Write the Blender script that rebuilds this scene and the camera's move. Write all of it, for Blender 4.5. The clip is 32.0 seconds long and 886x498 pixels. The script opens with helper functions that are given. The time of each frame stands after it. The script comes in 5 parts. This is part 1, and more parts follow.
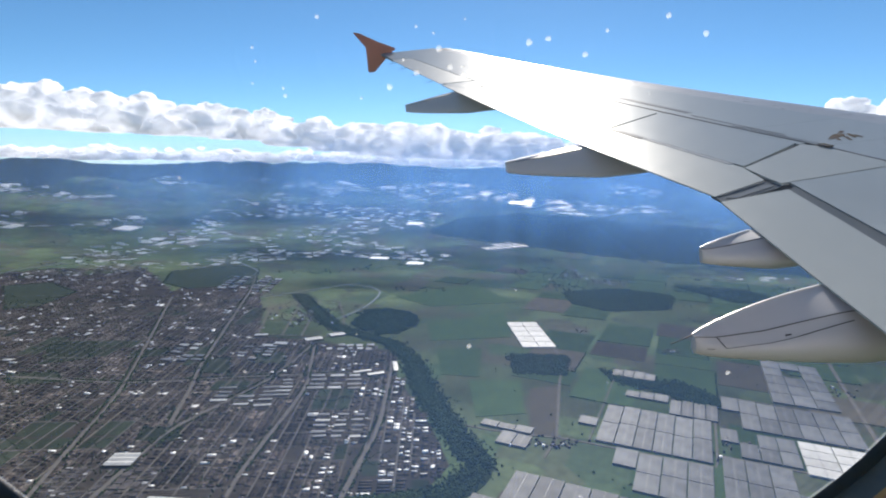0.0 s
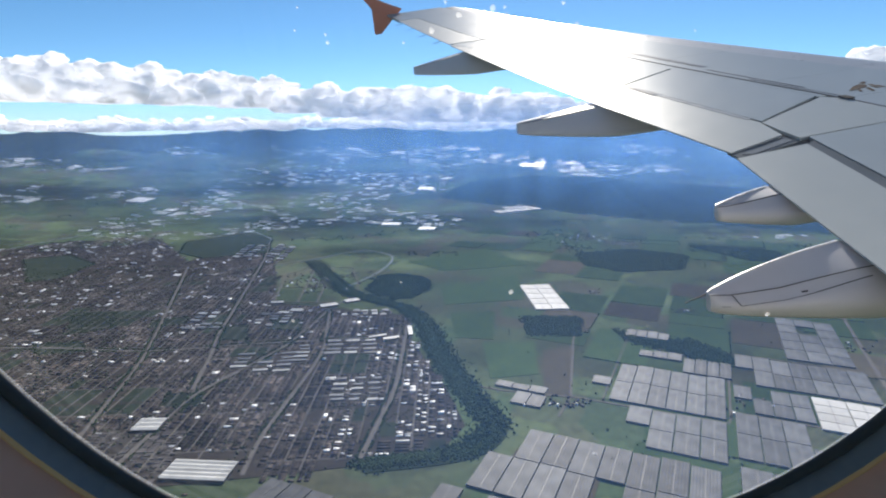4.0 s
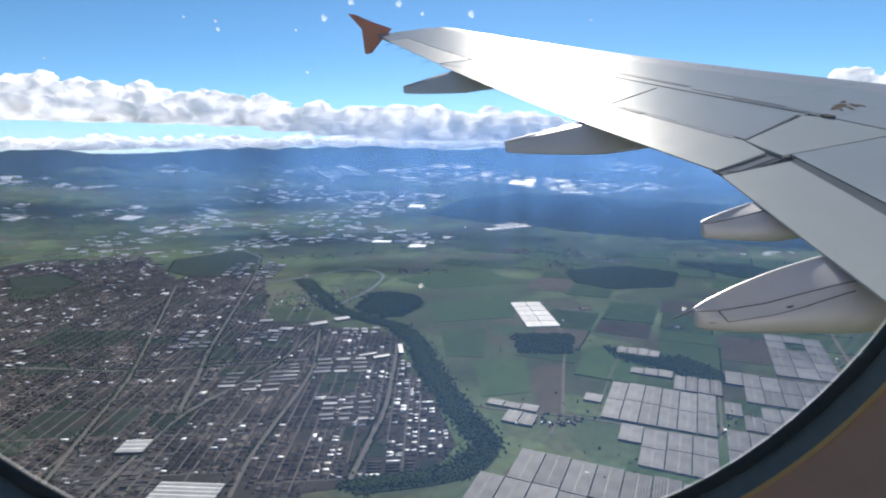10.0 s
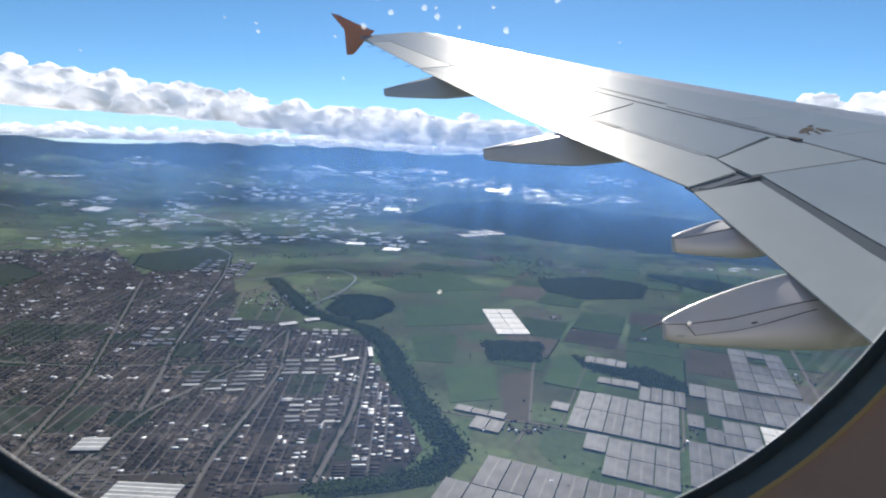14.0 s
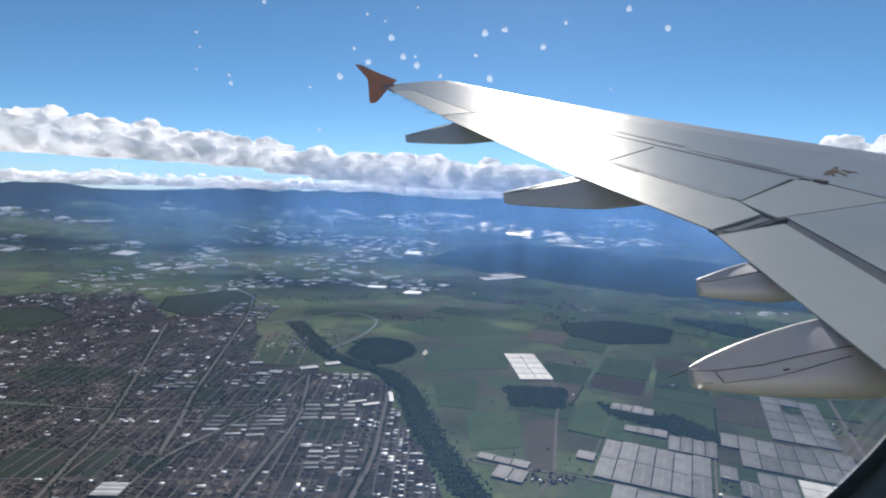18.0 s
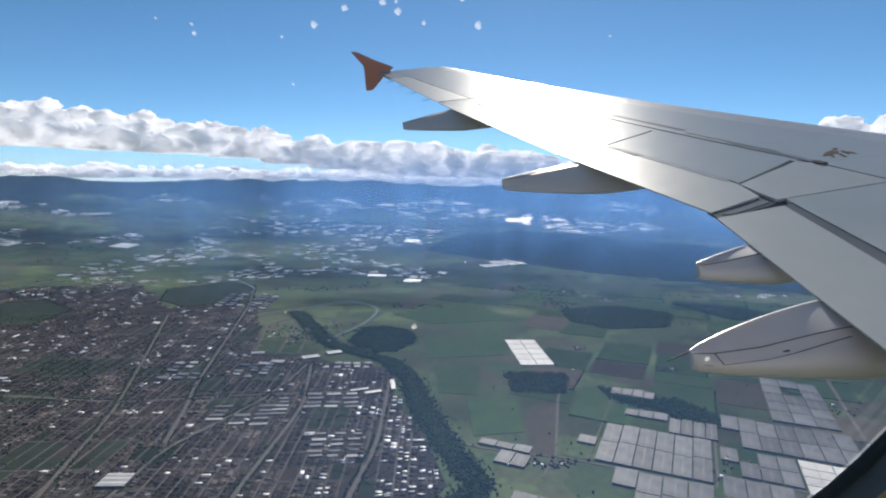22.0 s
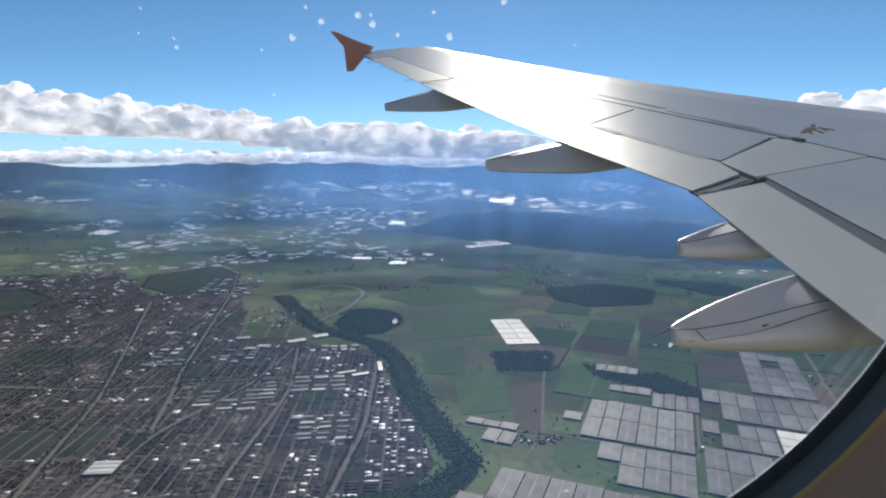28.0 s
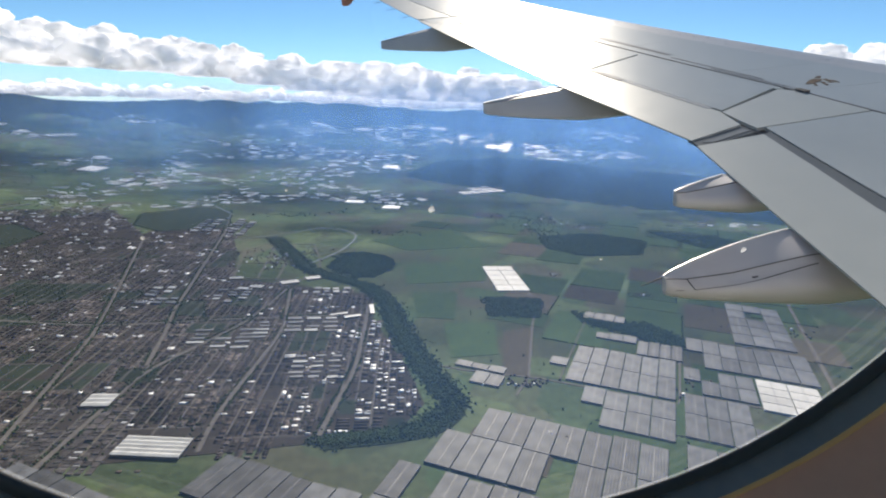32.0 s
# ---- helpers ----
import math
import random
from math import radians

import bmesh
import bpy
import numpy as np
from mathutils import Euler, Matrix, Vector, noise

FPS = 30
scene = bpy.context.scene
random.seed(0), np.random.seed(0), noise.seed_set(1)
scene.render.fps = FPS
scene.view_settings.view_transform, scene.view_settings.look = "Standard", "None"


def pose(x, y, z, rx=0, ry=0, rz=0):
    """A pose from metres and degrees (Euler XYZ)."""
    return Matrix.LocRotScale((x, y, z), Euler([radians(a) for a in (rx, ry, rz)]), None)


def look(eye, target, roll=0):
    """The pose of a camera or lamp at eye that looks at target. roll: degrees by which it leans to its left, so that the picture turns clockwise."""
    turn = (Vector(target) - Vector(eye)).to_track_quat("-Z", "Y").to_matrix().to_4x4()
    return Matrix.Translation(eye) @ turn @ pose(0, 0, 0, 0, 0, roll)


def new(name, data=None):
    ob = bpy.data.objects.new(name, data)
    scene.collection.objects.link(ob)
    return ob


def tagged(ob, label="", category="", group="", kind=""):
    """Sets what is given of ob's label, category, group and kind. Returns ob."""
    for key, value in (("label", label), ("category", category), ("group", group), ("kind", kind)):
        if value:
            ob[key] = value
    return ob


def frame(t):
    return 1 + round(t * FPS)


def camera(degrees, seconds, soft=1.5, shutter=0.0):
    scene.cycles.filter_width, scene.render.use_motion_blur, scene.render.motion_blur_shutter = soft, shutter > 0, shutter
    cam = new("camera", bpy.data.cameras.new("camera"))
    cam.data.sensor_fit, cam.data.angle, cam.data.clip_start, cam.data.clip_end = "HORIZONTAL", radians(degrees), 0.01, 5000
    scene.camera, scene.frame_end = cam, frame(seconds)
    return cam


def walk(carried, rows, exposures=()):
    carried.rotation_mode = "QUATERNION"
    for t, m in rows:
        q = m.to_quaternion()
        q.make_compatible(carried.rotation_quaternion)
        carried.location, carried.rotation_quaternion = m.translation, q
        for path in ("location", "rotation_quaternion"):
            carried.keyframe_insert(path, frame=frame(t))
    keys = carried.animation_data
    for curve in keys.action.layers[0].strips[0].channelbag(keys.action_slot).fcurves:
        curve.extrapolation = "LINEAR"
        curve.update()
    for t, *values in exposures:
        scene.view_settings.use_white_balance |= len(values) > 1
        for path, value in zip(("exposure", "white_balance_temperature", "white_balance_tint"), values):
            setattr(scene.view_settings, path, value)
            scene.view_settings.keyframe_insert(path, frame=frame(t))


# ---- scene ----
# The place is an airliner's cabin window and left wing over a plain with a town, fields and greenhouses.
# Aircraft axes: x ahead, y out along the left wing, z up; AIR sets the banked, climbing aircraft above the ground.
EYE_AIR = Vector((-9.064, 1.722, 1.905))
HIGH = 300.0
AIR = Matrix.Translation((0, 0, HIGH)) @ Matrix((
    (0.99159, -0.02268, -0.12745),
    (0.00000, 0.98454, -0.17517),
    (0.12945, 0.17369, 0.97625),
)).to_4x4() @ Matrix.Translation(-EYE_AIR)
EXPOSURES = [(0.0, 0.82, 6800, 10), (13.0, 0.82, 6800, 10), (14.5, 0.78, 6800, 10), (17.2, 0.66, 6800, 10), (18.2, 0.56, 6800, 10), (25.0, 0.60, 6950, 10), (29.0, 0.64, 7050, 10), (30.0, 0.82, 7350, 10), (32.0, 0.84, 7350, 10)]
cam = camera(76.1, 32.0, 2.1)
ROWS = [
    (0.0, -9.0611, 1.7226, 1.9135, -5.00, -18.93, 5.83),
    (0.5, -9.0624, 1.7181, 1.9078, -4.81, -22.40, 7.78),
    (1.0, -9.0555, 1.7222, 1.9168, -4.45, -23.17, 7.40),
    (1.5, -9.0496, 1.7251, 1.9178, -3.87, -23.26, 7.47),
    (2.0, -9.0559, 1.7254, 1.9092, -3.65, -22.70, 7.45),
    (2.5, -9.0552, 1.7336, 1.9017, -4.10, -22.03, 7.35),
    (4.5, -9.0705, 1.7185, 1.9129, -4.48, -22.54, 7.53),
    (5.0, -9.0550, 1.7218, 1.9019, -4.68, -22.31, 7.76),
    (5.5, -9.0606, 1.7212, 1.9008, -4.73, -22.03, 7.49),
    (6.0, -9.0531, 1.7235, 1.9015, -4.72, -22.09, 7.44),
    (6.5, -9.0521, 1.7185, 1.9050, -4.95, -22.05, 7.62),
    (7.0, -9.0556, 1.7180, 1.9068, -5.85, -21.44, 6.80),
    (7.5, -9.0502, 1.7150, 1.9108, -5.83, -21.61, 6.85),
    (8.0, -9.0537, 1.7177, 1.9063, -5.50, -21.43, 7.11),
    (8.5, -9.0478, 1.7188, 1.9050, -5.63, -21.29, 7.52),
    (9.0, -9.0525, 1.7171, 1.9004, -5.77, -20.82, 7.72),
    (9.5, -9.0576, 1.7160, 1.9079, -5.42, -21.36, 7.43),
    (10.0, -9.0509, 1.7190, 1.9032, -5.25, -20.78, 7.22),
    (10.5, -9.0510, 1.7144, 1.9059, -5.19, -20.75, 7.39),
    (11.0, -9.0521, 1.7188, 1.9065, -5.14, -21.00, 7.18),
    (11.5, -9.0503, 1.7152, 1.9065, -5.01, -21.05, 7.30),
    (12.0, -9.0516, 1.7200, 1.9012, -4.75, -20.47, 7.17),
    (12.5, -9.0505, 1.7135, 1.9032, -4.73, -20.54, 7.15),
    (13.0, -9.0526, 1.7164, 1.9018, -5.41, -19.77, 7.39),
    (13.5, -9.0539, 1.7120, 1.9100, -6.70, -19.85, 6.14),
    (14.0, -9.0612, 1.7180, 1.9056, -6.94, -20.46, 4.23),
    (14.5, -9.0674, 1.7111, 1.9031, -8.28, -17.25, 3.97),
    (16.5, -9.0659, 1.7227, 1.9018, -5.07, -19.63, 4.78),
    (17.0, -9.0622, 1.7228, 1.9045, -4.89, -19.38, 4.79),
    (17.5, -9.0490, 1.7216, 1.9110, -4.96, -17.39, 4.70),
    (18.0, -9.0528, 1.7251, 1.9052, -4.92, -15.92, 4.94),
    (18.5, -9.0570, 1.7275, 1.9021, -4.96, -16.34, 5.13),
    (19.0, -9.0621, 1.7229, 1.9021, -5.06, -16.18, 5.24),
    (19.5, -9.0546, 1.7253, 1.9001, -4.74, -16.83, 4.93),
    (20.0, -9.0548, 1.7243, 1.8995, -4.72, -17.11, 5.38),
    (20.5, -9.0599, 1.7299, 1.8984, -4.83, -16.55, 5.51),
    (21.0, -9.0559, 1.7253, 1.9005, -4.92, -16.53, 5.20),
    (21.5, -9.0500, 1.7289, 1.8994, -5.07, -16.60, 5.59),
    (22.0, -9.0507, 1.7316, 1.8988, -5.23, -17.20, 5.77),
    (22.5, -9.0501, 1.7328, 1.8972, -6.46, -17.60, 6.20),
    (23.0, -9.0467, 1.7351, 1.8961, -7.40, -19.64, 4.85),
    (23.5, -9.0506, 1.7350, 1.8966, -8.50, -20.11, 5.46),
    (24.0, -9.0480, 1.7355, 1.8921, -7.43, -19.98, 4.83),
    (24.5, -9.0520, 1.7311, 1.8863, -7.18, -19.63, 5.70),
    (25.0, -9.0465, 1.7357, 1.8855, -6.79, -19.68, 5.46),
    (25.5, -9.0504, 1.7364, 1.8894, -6.56, -19.94, 5.30),
    (27.5, -9.0538, 1.7315, 1.8979, -6.68, -19.07, 5.79),
    (28.0, -9.0492, 1.7267, 1.9037, -7.01, -19.26, 6.21),
    (28.5, -9.0478, 1.7310, 1.9076, -7.03, -19.21, 6.06),
    (29.0, -9.0528, 1.7250, 1.9040, -7.37, -19.33, 6.30),
    (29.5, -9.0682, 1.7316, 1.8914, -7.64, -23.24, 4.17),
    (30.0, -9.0602, 1.7371, 1.8926, -7.57, -24.84, 3.66),
    (30.5, -9.0639, 1.7339, 1.8904, -7.18, -25.09, 4.06),
    (31.0, -9.0583, 1.7383, 1.8902, -7.02, -25.18, 4.23),
    (31.5, -9.0612, 1.7357, 1.8861, -7.00, -24.91, 4.33),
    (32.0, -9.0585, 1.7407, 1.8872, -7.09, -24.76, 4.59),
]
walk(cam, [(t, AIR @ pose(x, y, z, 90 + pitch, roll, yaw)) for t, x, y, z, yaw, pitch, roll in ROWS], EXPOSURES)

# ---- sky and sun ----
SUN_EL, SUN_AZ = radians(33.0), radians(12.5)   # azimuth from +y towards +x
sky = bpy.data.worlds.new("sky")
scene.world = sky
sky.use_nodes = True
nt = sky.node_tree
tex = nt.nodes.new("ShaderNodeTexSky")
tex.sky_type, tex.sun_disc = "NISHITA", False
tex.sun_elevation, tex.sun_rotation = SUN_EL, SUN_AZ
tex.altitude, tex.air_density, tex.dust_density, tex.ozone_density = 3500, 0.8, 0.5, 4.0
nt.nodes["Background"].inputs[1].default_value = 0.080
deep = nt.nodes.new("ShaderNodeHueSaturation")   # the clear, deep blue of high air
deep.inputs["Saturation"].default_value, deep.inputs["Hue"].default_value = 1.12, 0.490
nt.links.new(tex.outputs[0], deep.inputs["Color"])
nt.links.new(deep.outputs[0], nt.nodes["Background"].inputs[0])
sun = new("sun", bpy.data.lights.new("sun", "SUN"))
sun.data.energy, sun.data.angle, sun.data.color = 4.2, radians(0.53), (1.0, 0.95, 0.88)
sun_way = Vector((math.sin(SUN_AZ) * math.cos(SUN_EL), math.cos(SUN_AZ) * math.cos(SUN_EL), math.sin(SUN_EL)))
sun.matrix_world = look(sun_way * 100, (0, 0, 0))


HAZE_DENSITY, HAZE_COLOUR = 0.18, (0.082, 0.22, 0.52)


# ---- materials ----
def surface(name, a, b, scale=1.0, rough=0.7, metal=0.0, bump=0.0, fine=8.0, spread=0.0, island=False, lo=0.35, hi=0.65, spec=0.5, uneven=0.08):
    """Two-scale noise between the colours a and b; spread varies the brightness from piece to piece."""
    m = bpy.data.materials.new(name)
    m.use_nodes = True
    t = m.node_tree
    n, link = t.nodes, t.links.new
    bsdf = n["Principled BSDF"]
    co = n.new("ShaderNodeTexCoord")
    big, small = n.new("ShaderNodeTexNoise"), n.new("ShaderNodeTexNoise")
    big.inputs["Scale"].default_value, small.inputs["Scale"].default_value = scale, scale * fine
    big.inputs["Detail"].default_value = small.inputs["Detail"].default_value = 6
    for x in (big, small):
        link(co.outputs["Object"], x.inputs["Vector"])
    add = n.new("ShaderNodeMath")
    add.operation, add.inputs[1].default_value = "MULTIPLY_ADD", 0.6
    link(big.outputs["Fac"], add.inputs[0])
    half = n.new("ShaderNodeMath")
    half.operation, half.inputs[1].default_value = "MULTIPLY", 0.4
    link(small.outputs["Fac"], half.inputs[0])
    link(half.outputs[0], add.inputs[2])
    ramp = n.new("ShaderNodeValToRGB")
    ramp.color_ramp.elements[0].position, ramp.color_ramp.elements[1].position = lo, hi
    ramp.color_ramp.elements[0].color, ramp.color_ramp.elements[1].color = (*a, 1), (*b, 1)
    link(add.outputs[0], ramp.inputs[0])
    out = ramp.outputs[0]
    if spread:
        src = n.new("ShaderNodeNewGeometry" if island else "ShaderNodeObjectInfo")
        val = n.new("ShaderNodeMapRange")
        val.inputs["To Min"].default_value, val.inputs["To Max"].default_value = 1 - spread, 1 + spread
        link(src.outputs["Random Per Island" if island else "Random"], val.inputs["Value"])
        hsv = n.new("ShaderNodeHueSaturation")
        link(val.outputs[0], hsv.inputs["Value"])
        link(out, hsv.inputs["Color"])
        out = hsv.outputs[0]
    link(out, bsdf.inputs["Base Color"])
    rr = n.new("ShaderNodeMapRange")
    rr.inputs["To Min"].default_value, rr.inputs["To Max"].default_value = max(0.02, rough - uneven), min(1, rough + uneven)
    link(small.outputs["Fac"], rr.inputs["Value"])
    link(rr.outputs[0], bsdf.inputs["Roughness"])
    bsdf.inputs["Metallic"].default_value = metal
    bsdf.inputs["Specular IOR Level"].default_value = spec
    if bump:
        bp = n.new("ShaderNodeBump")
        bp.inputs["Strength"].default_value, bp.inputs["Distance"].default_value = bump, 0.3 / (scale * fine)
        link(small.outputs["Fac"], bp.inputs["Height"])
        link(bp.outputs[0], bsdf.inputs["Normal"])
    return m


def patchwork(name, colours, size, grain):
    """Fields of several colours in irregular cells, with grain inside each."""
    m = bpy.data.materials.new(name)
    m.use_nodes = True
    n, link = m.node_tree.nodes, m.node_tree.links.new
    co, vor, noise_a, noise_b = (n.new("ShaderNode" + k) for k in ("TexCoord", "TexVoronoi", "TexNoise", "TexNoise"))
    vor.inputs["Scale"].default_value, vor.distance = 1 / size, "CHEBYCHEV"
    vor.inputs["Randomness"].default_value = 0.8
    noise_a.inputs["Scale"].default_value, noise_b.inputs["Scale"].default_value = 1 / (size * 4), 1 / grain
    noise_a.inputs["Detail"].default_value = noise_b.inputs["Detail"].default_value = 8
    turn = n.new("ShaderNodeMapping")
    turn.inputs["Rotation"].default_value, turn.inputs["Scale"].default_value = (0, 0, radians(28)), (1, 1, 0)
    link(co.outputs["Object"], turn.inputs[0])
    link(turn.outputs[0], vor.inputs["Vector"])
    for x in (noise_a, noise_b):
        link(co.outputs["Object"], x.inputs["Vector"])
    sep = n.new("ShaderNodeSeparateColor")
    link(vor.outputs["Color"], sep.inputs[0])
    mix = n.new("ShaderNodeMath")
    mix.operation, mix.inputs[1].default_value = "MULTIPLY_ADD", 0.55
    link(sep.outputs[0], mix.inputs[0])
    part_b = n.new("ShaderNodeMath")
    part_b.operation, part_b.inputs[1].default_value = "MULTIPLY", 0.45
    link(noise_a.outputs["Fac"], part_b.inputs[0])
    link(part_b.outputs[0], mix.inputs[2])
    ramp = n.new("ShaderNodeValToRGB")
    els = ramp.color_ramp.elements
    while len(els) < len(colours):
        els.new(0.5)
    for i, c in enumerate(colours):
        els[i].position, els[i].color = 0.15 + 0.65 * i / (len(colours) - 1), (*c, 1)
    link(mix.outputs[0], ramp.inputs[0])
    hsv, val = n.new("ShaderNodeHueSaturation"), n.new("ShaderNodeMapRange")
    val.inputs["From Min"].default_value, val.inputs["From Max"].default_value = 0.3, 0.7
    val.inputs["To Min"].default_value, val.inputs["To Max"].default_value = 0.78, 1.22
    link(noise_b.outputs["Fac"], val.inputs["Value"])
    # broad light and dark belts paint in cloud shadows lying over the plain
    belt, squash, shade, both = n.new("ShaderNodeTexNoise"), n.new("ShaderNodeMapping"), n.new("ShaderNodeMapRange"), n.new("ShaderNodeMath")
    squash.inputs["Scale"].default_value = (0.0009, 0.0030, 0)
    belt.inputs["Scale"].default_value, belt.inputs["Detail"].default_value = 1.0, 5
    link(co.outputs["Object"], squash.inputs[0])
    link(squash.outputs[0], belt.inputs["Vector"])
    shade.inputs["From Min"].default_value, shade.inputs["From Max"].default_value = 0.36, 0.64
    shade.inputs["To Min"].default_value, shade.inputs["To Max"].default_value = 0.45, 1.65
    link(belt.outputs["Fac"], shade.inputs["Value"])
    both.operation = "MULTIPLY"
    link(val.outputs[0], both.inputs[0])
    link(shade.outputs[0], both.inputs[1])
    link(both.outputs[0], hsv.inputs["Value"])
    link(ramp.outputs[0], hsv.inputs["Color"])
    link(hsv.outputs[0], n["Principled BSDF"].inputs["Base Color"])
    n["Principled BSDF"].inputs["Roughness"].default_value = 0.95
    n["Principled BSDF"].inputs["Specular IOR Level"].default_value = 0.0
    return m


def roofs(name):
    """House rows: roofs above, brick and plaster walls; each block has its own tint, each house varies a little."""
    m = bpy.data.materials.new(name)
    m.use_nodes = True
    n, link = m.node_tree.nodes, m.node_tree.links.new
    geo, ramp, wall, sep, mix, plan, block, pick, own, put = (n.new("ShaderNode" + k) for k in ("NewGeometry", "ValToRGB", "ValToRGB", "SeparateXYZ", "Mix", "TexCoord", "TexVoronoi", "SeparateColor", "Math", "Mapping"))
    put.inputs["Scale"].default_value = (1 / 17, 1 / 26, 0)
    block.inputs["Scale"].default_value, block.inputs["Randomness"].default_value, block.distance = 1.0, 0.75, "CHEBYCHEV"
    link(plan.outputs["Object"], put.inputs[0])
    link(put.outputs[0], block.inputs["Vector"])
    link(block.outputs["Color"], pick.inputs[0])
    part_of = n.new("ShaderNodeMath")
    part_of.operation, part_of.inputs[1].default_value = "MULTIPLY", 0.62
    link(pick.outputs[0], part_of.inputs[0])
    own.operation, own.inputs[1].default_value = "MULTIPLY_ADD", 0.38
    link(geo.outputs["Random Per Island"], own.inputs[0])
    link(part_of.outputs[0], own.inputs[2])
    for r, cc in ((ramp, [(0.022, 0.020, 0.021), (0.042, 0.035, 0.033), (0.064, 0.049, 0.042), (0.074, 0.061, 0.056), (0.110, 0.088, 0.076), (0.205, 0.18, 0.165)]), (wall, [(0.055, 0.046, 0.042), (0.076, 0.062, 0.056), (0.105, 0.092, 0.086), (0.15, 0.14, 0.13)])):
        while len(r.color_ramp.elements) < len(cc):
            r.color_ramp.elements.new(0.5)
        for i, c in enumerate(cc):
            r.color_ramp.elements[i].position, r.color_ramp.elements[i].color = 0.1 + 0.82 * i / (len(cc) - 1), (*c, 1)
        link(own.outputs[0], r.inputs[0])
    link(geo.outputs["True Normal"], sep.inputs[0])
    step = n.new("ShaderNodeMath")
    step.operation, step.inputs[1].default_value = "GREATER_THAN", 0.5
    link(sep.outputs[2], step.inputs[0])
    mix.data_type = "RGBA"
    link(step.outputs[0], mix.inputs[0])
    link(wall.outputs[0], mix.inputs[6])
    link(ramp.outputs[0], mix.inputs[7])
    spots, co = n.new("ShaderNodeTexNoise"), n.new("ShaderNodeTexCoord")
    spots.inputs["Scale"].default_value, spots.inputs["Detail"].default_value = 0.7, 6
    link(co.outputs["Object"], spots.inputs["Vector"])
    hsv, val, age, tone, both = (n.new("ShaderNode" + k) for k in ("HueSaturation", "MapRange", "TexNoise", "MapRange", "Math"))
    val.inputs["From Min"].default_value, val.inputs["From Max"].default_value = 0.3, 0.7
    val.inputs["To Min"].default_value, val.inputs["To Max"].default_value = 0.6, 1.4
    link(spots.outputs["Fac"], val.inputs["Value"])
    age.inputs["Scale"].default_value, age.inputs["Detail"].default_value = 0.020, 2   # older and newer districts
    link(co.outputs["Object"], age.inputs["Vector"])
    tone.inputs["From Min"].default_value, tone.inputs["From Max"].default_value = 0.40, 0.62
    tone.inputs["To Min"].default_value, tone.inputs["To Max"].default_value = 0.32, 1.25
    link(age.outputs["Fac"], tone.inputs["Value"])
    both.operation = "MULTIPLY"
    link(val.outputs[0], both.inputs[0])
    link(tone.outputs[0], both.inputs[1])
    link(both.outputs[0], hsv.inputs["Value"])
    link(mix.outputs[2], hsv.inputs["Color"])
    link(hsv.outputs[0], n["Principled BSDF"].inputs["Base Color"])
    n["Principled BSDF"].inputs["Roughness"].default_value = 0.75
    n["Principled BSDF"].inputs["Specular IOR Level"].default_value = 0.05
    return m


WING_PAINT = surface("wing_paint", (0.295, 0.33, 0.345), (0.36, 0.40, 0.415), 0.35, 0.30, 0.14, 0.004, 14, uneven=0.025)
FLAP_PAINT = surface("flap_paint", (0.30, 0.335, 0.345), (0.355, 0.39, 0.40), 0.5, 0.36, 0.08, 0.004, 12, uneven=0.03)
WING_BARE = surface("bare_metal", (0.42, 0.42, 0.42), (0.50, 0.50, 0.50), 1.2, 0.30, 0.3, 0.02, 12)
GAP = surface("dark_seal", (0.035, 0.037, 0.042), (0.06, 0.062, 0.07), 3, 0.6, spec=0.08)
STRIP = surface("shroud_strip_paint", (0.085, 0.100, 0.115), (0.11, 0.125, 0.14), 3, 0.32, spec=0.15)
SEAL_GREY = surface("seal_strip_paint", (0.13, 0.143, 0.157), (0.155, 0.17, 0.185), 3, 0.30, spec=0.25)
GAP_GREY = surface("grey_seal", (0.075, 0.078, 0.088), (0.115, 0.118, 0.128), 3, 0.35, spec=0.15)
FAIRING = surface("fairing_paint", (0.47, 0.465, 0.485), (0.53, 0.525, 0.545), 0.9, 0.5, 0.0, 0.01, 10)
# white for the line of sunlight along the fairings' upper edge
LIT_EDGE = surface("lit_edge_white", (0.80, 0.80, 0.80), (0.86, 0.86, 0.86), 2, 0.3)
FUSELAGE = surface("fuselage_paint", (0.50, 0.51, 0.52), (0.56, 0.57, 0.58), 0.6, 0.35, 0, 0, 12)
ORANGE = surface("orange_red_paint", (0.54, 0.155, 0.095), (0.62, 0.195, 0.12), 1.5, 0.4)
EMBLEM = surface("ochre_emblem", (0.12, 0.10, 0.088), (0.19, 0.165, 0.145), 8, 0.9, spec=0.0)
SEAL = surface("black_rubber", (0.045, 0.050, 0.060), (0.065, 0.070, 0.082), 60, 0.5)
REVEAL = surface("blue_grey_plastic", (0.20, 0.215, 0.245), (0.25, 0.265, 0.295), 40, 0.45)
LIP = surface("tan_plastic", (0.94, 0.52, 0.22), (0.96, 0.57, 0.26), 50, 0.5)
PANEL = surface("rose_brown_plastic", (0.80, 0.43, 0.33), (0.85, 0.48, 0.37), 25, 0.6, 0, 0.1, 12)
# warm tone added to warm the light bounced onto the window surround
CABIN = surface("cabin_lining", (0.80, 0.66, 0.54), (0.85, 0.72, 0.60), 2, 0.8)
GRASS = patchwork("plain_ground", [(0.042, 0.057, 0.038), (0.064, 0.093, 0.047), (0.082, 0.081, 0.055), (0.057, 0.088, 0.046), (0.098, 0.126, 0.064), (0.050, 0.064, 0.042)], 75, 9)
FIELD = surface("crop_field", (0.038, 0.066, 0.033), (0.060, 0.093, 0.042), 0.03, 0.95, 0, 0, 14, 0.28, spec=0.0)
BROWN = surface("ploughed_field", (0.070, 0.062, 0.046), (0.092, 0.082, 0.060), 0.03, 0.95, 0, 0, 14, 0.3, spec=0.0)
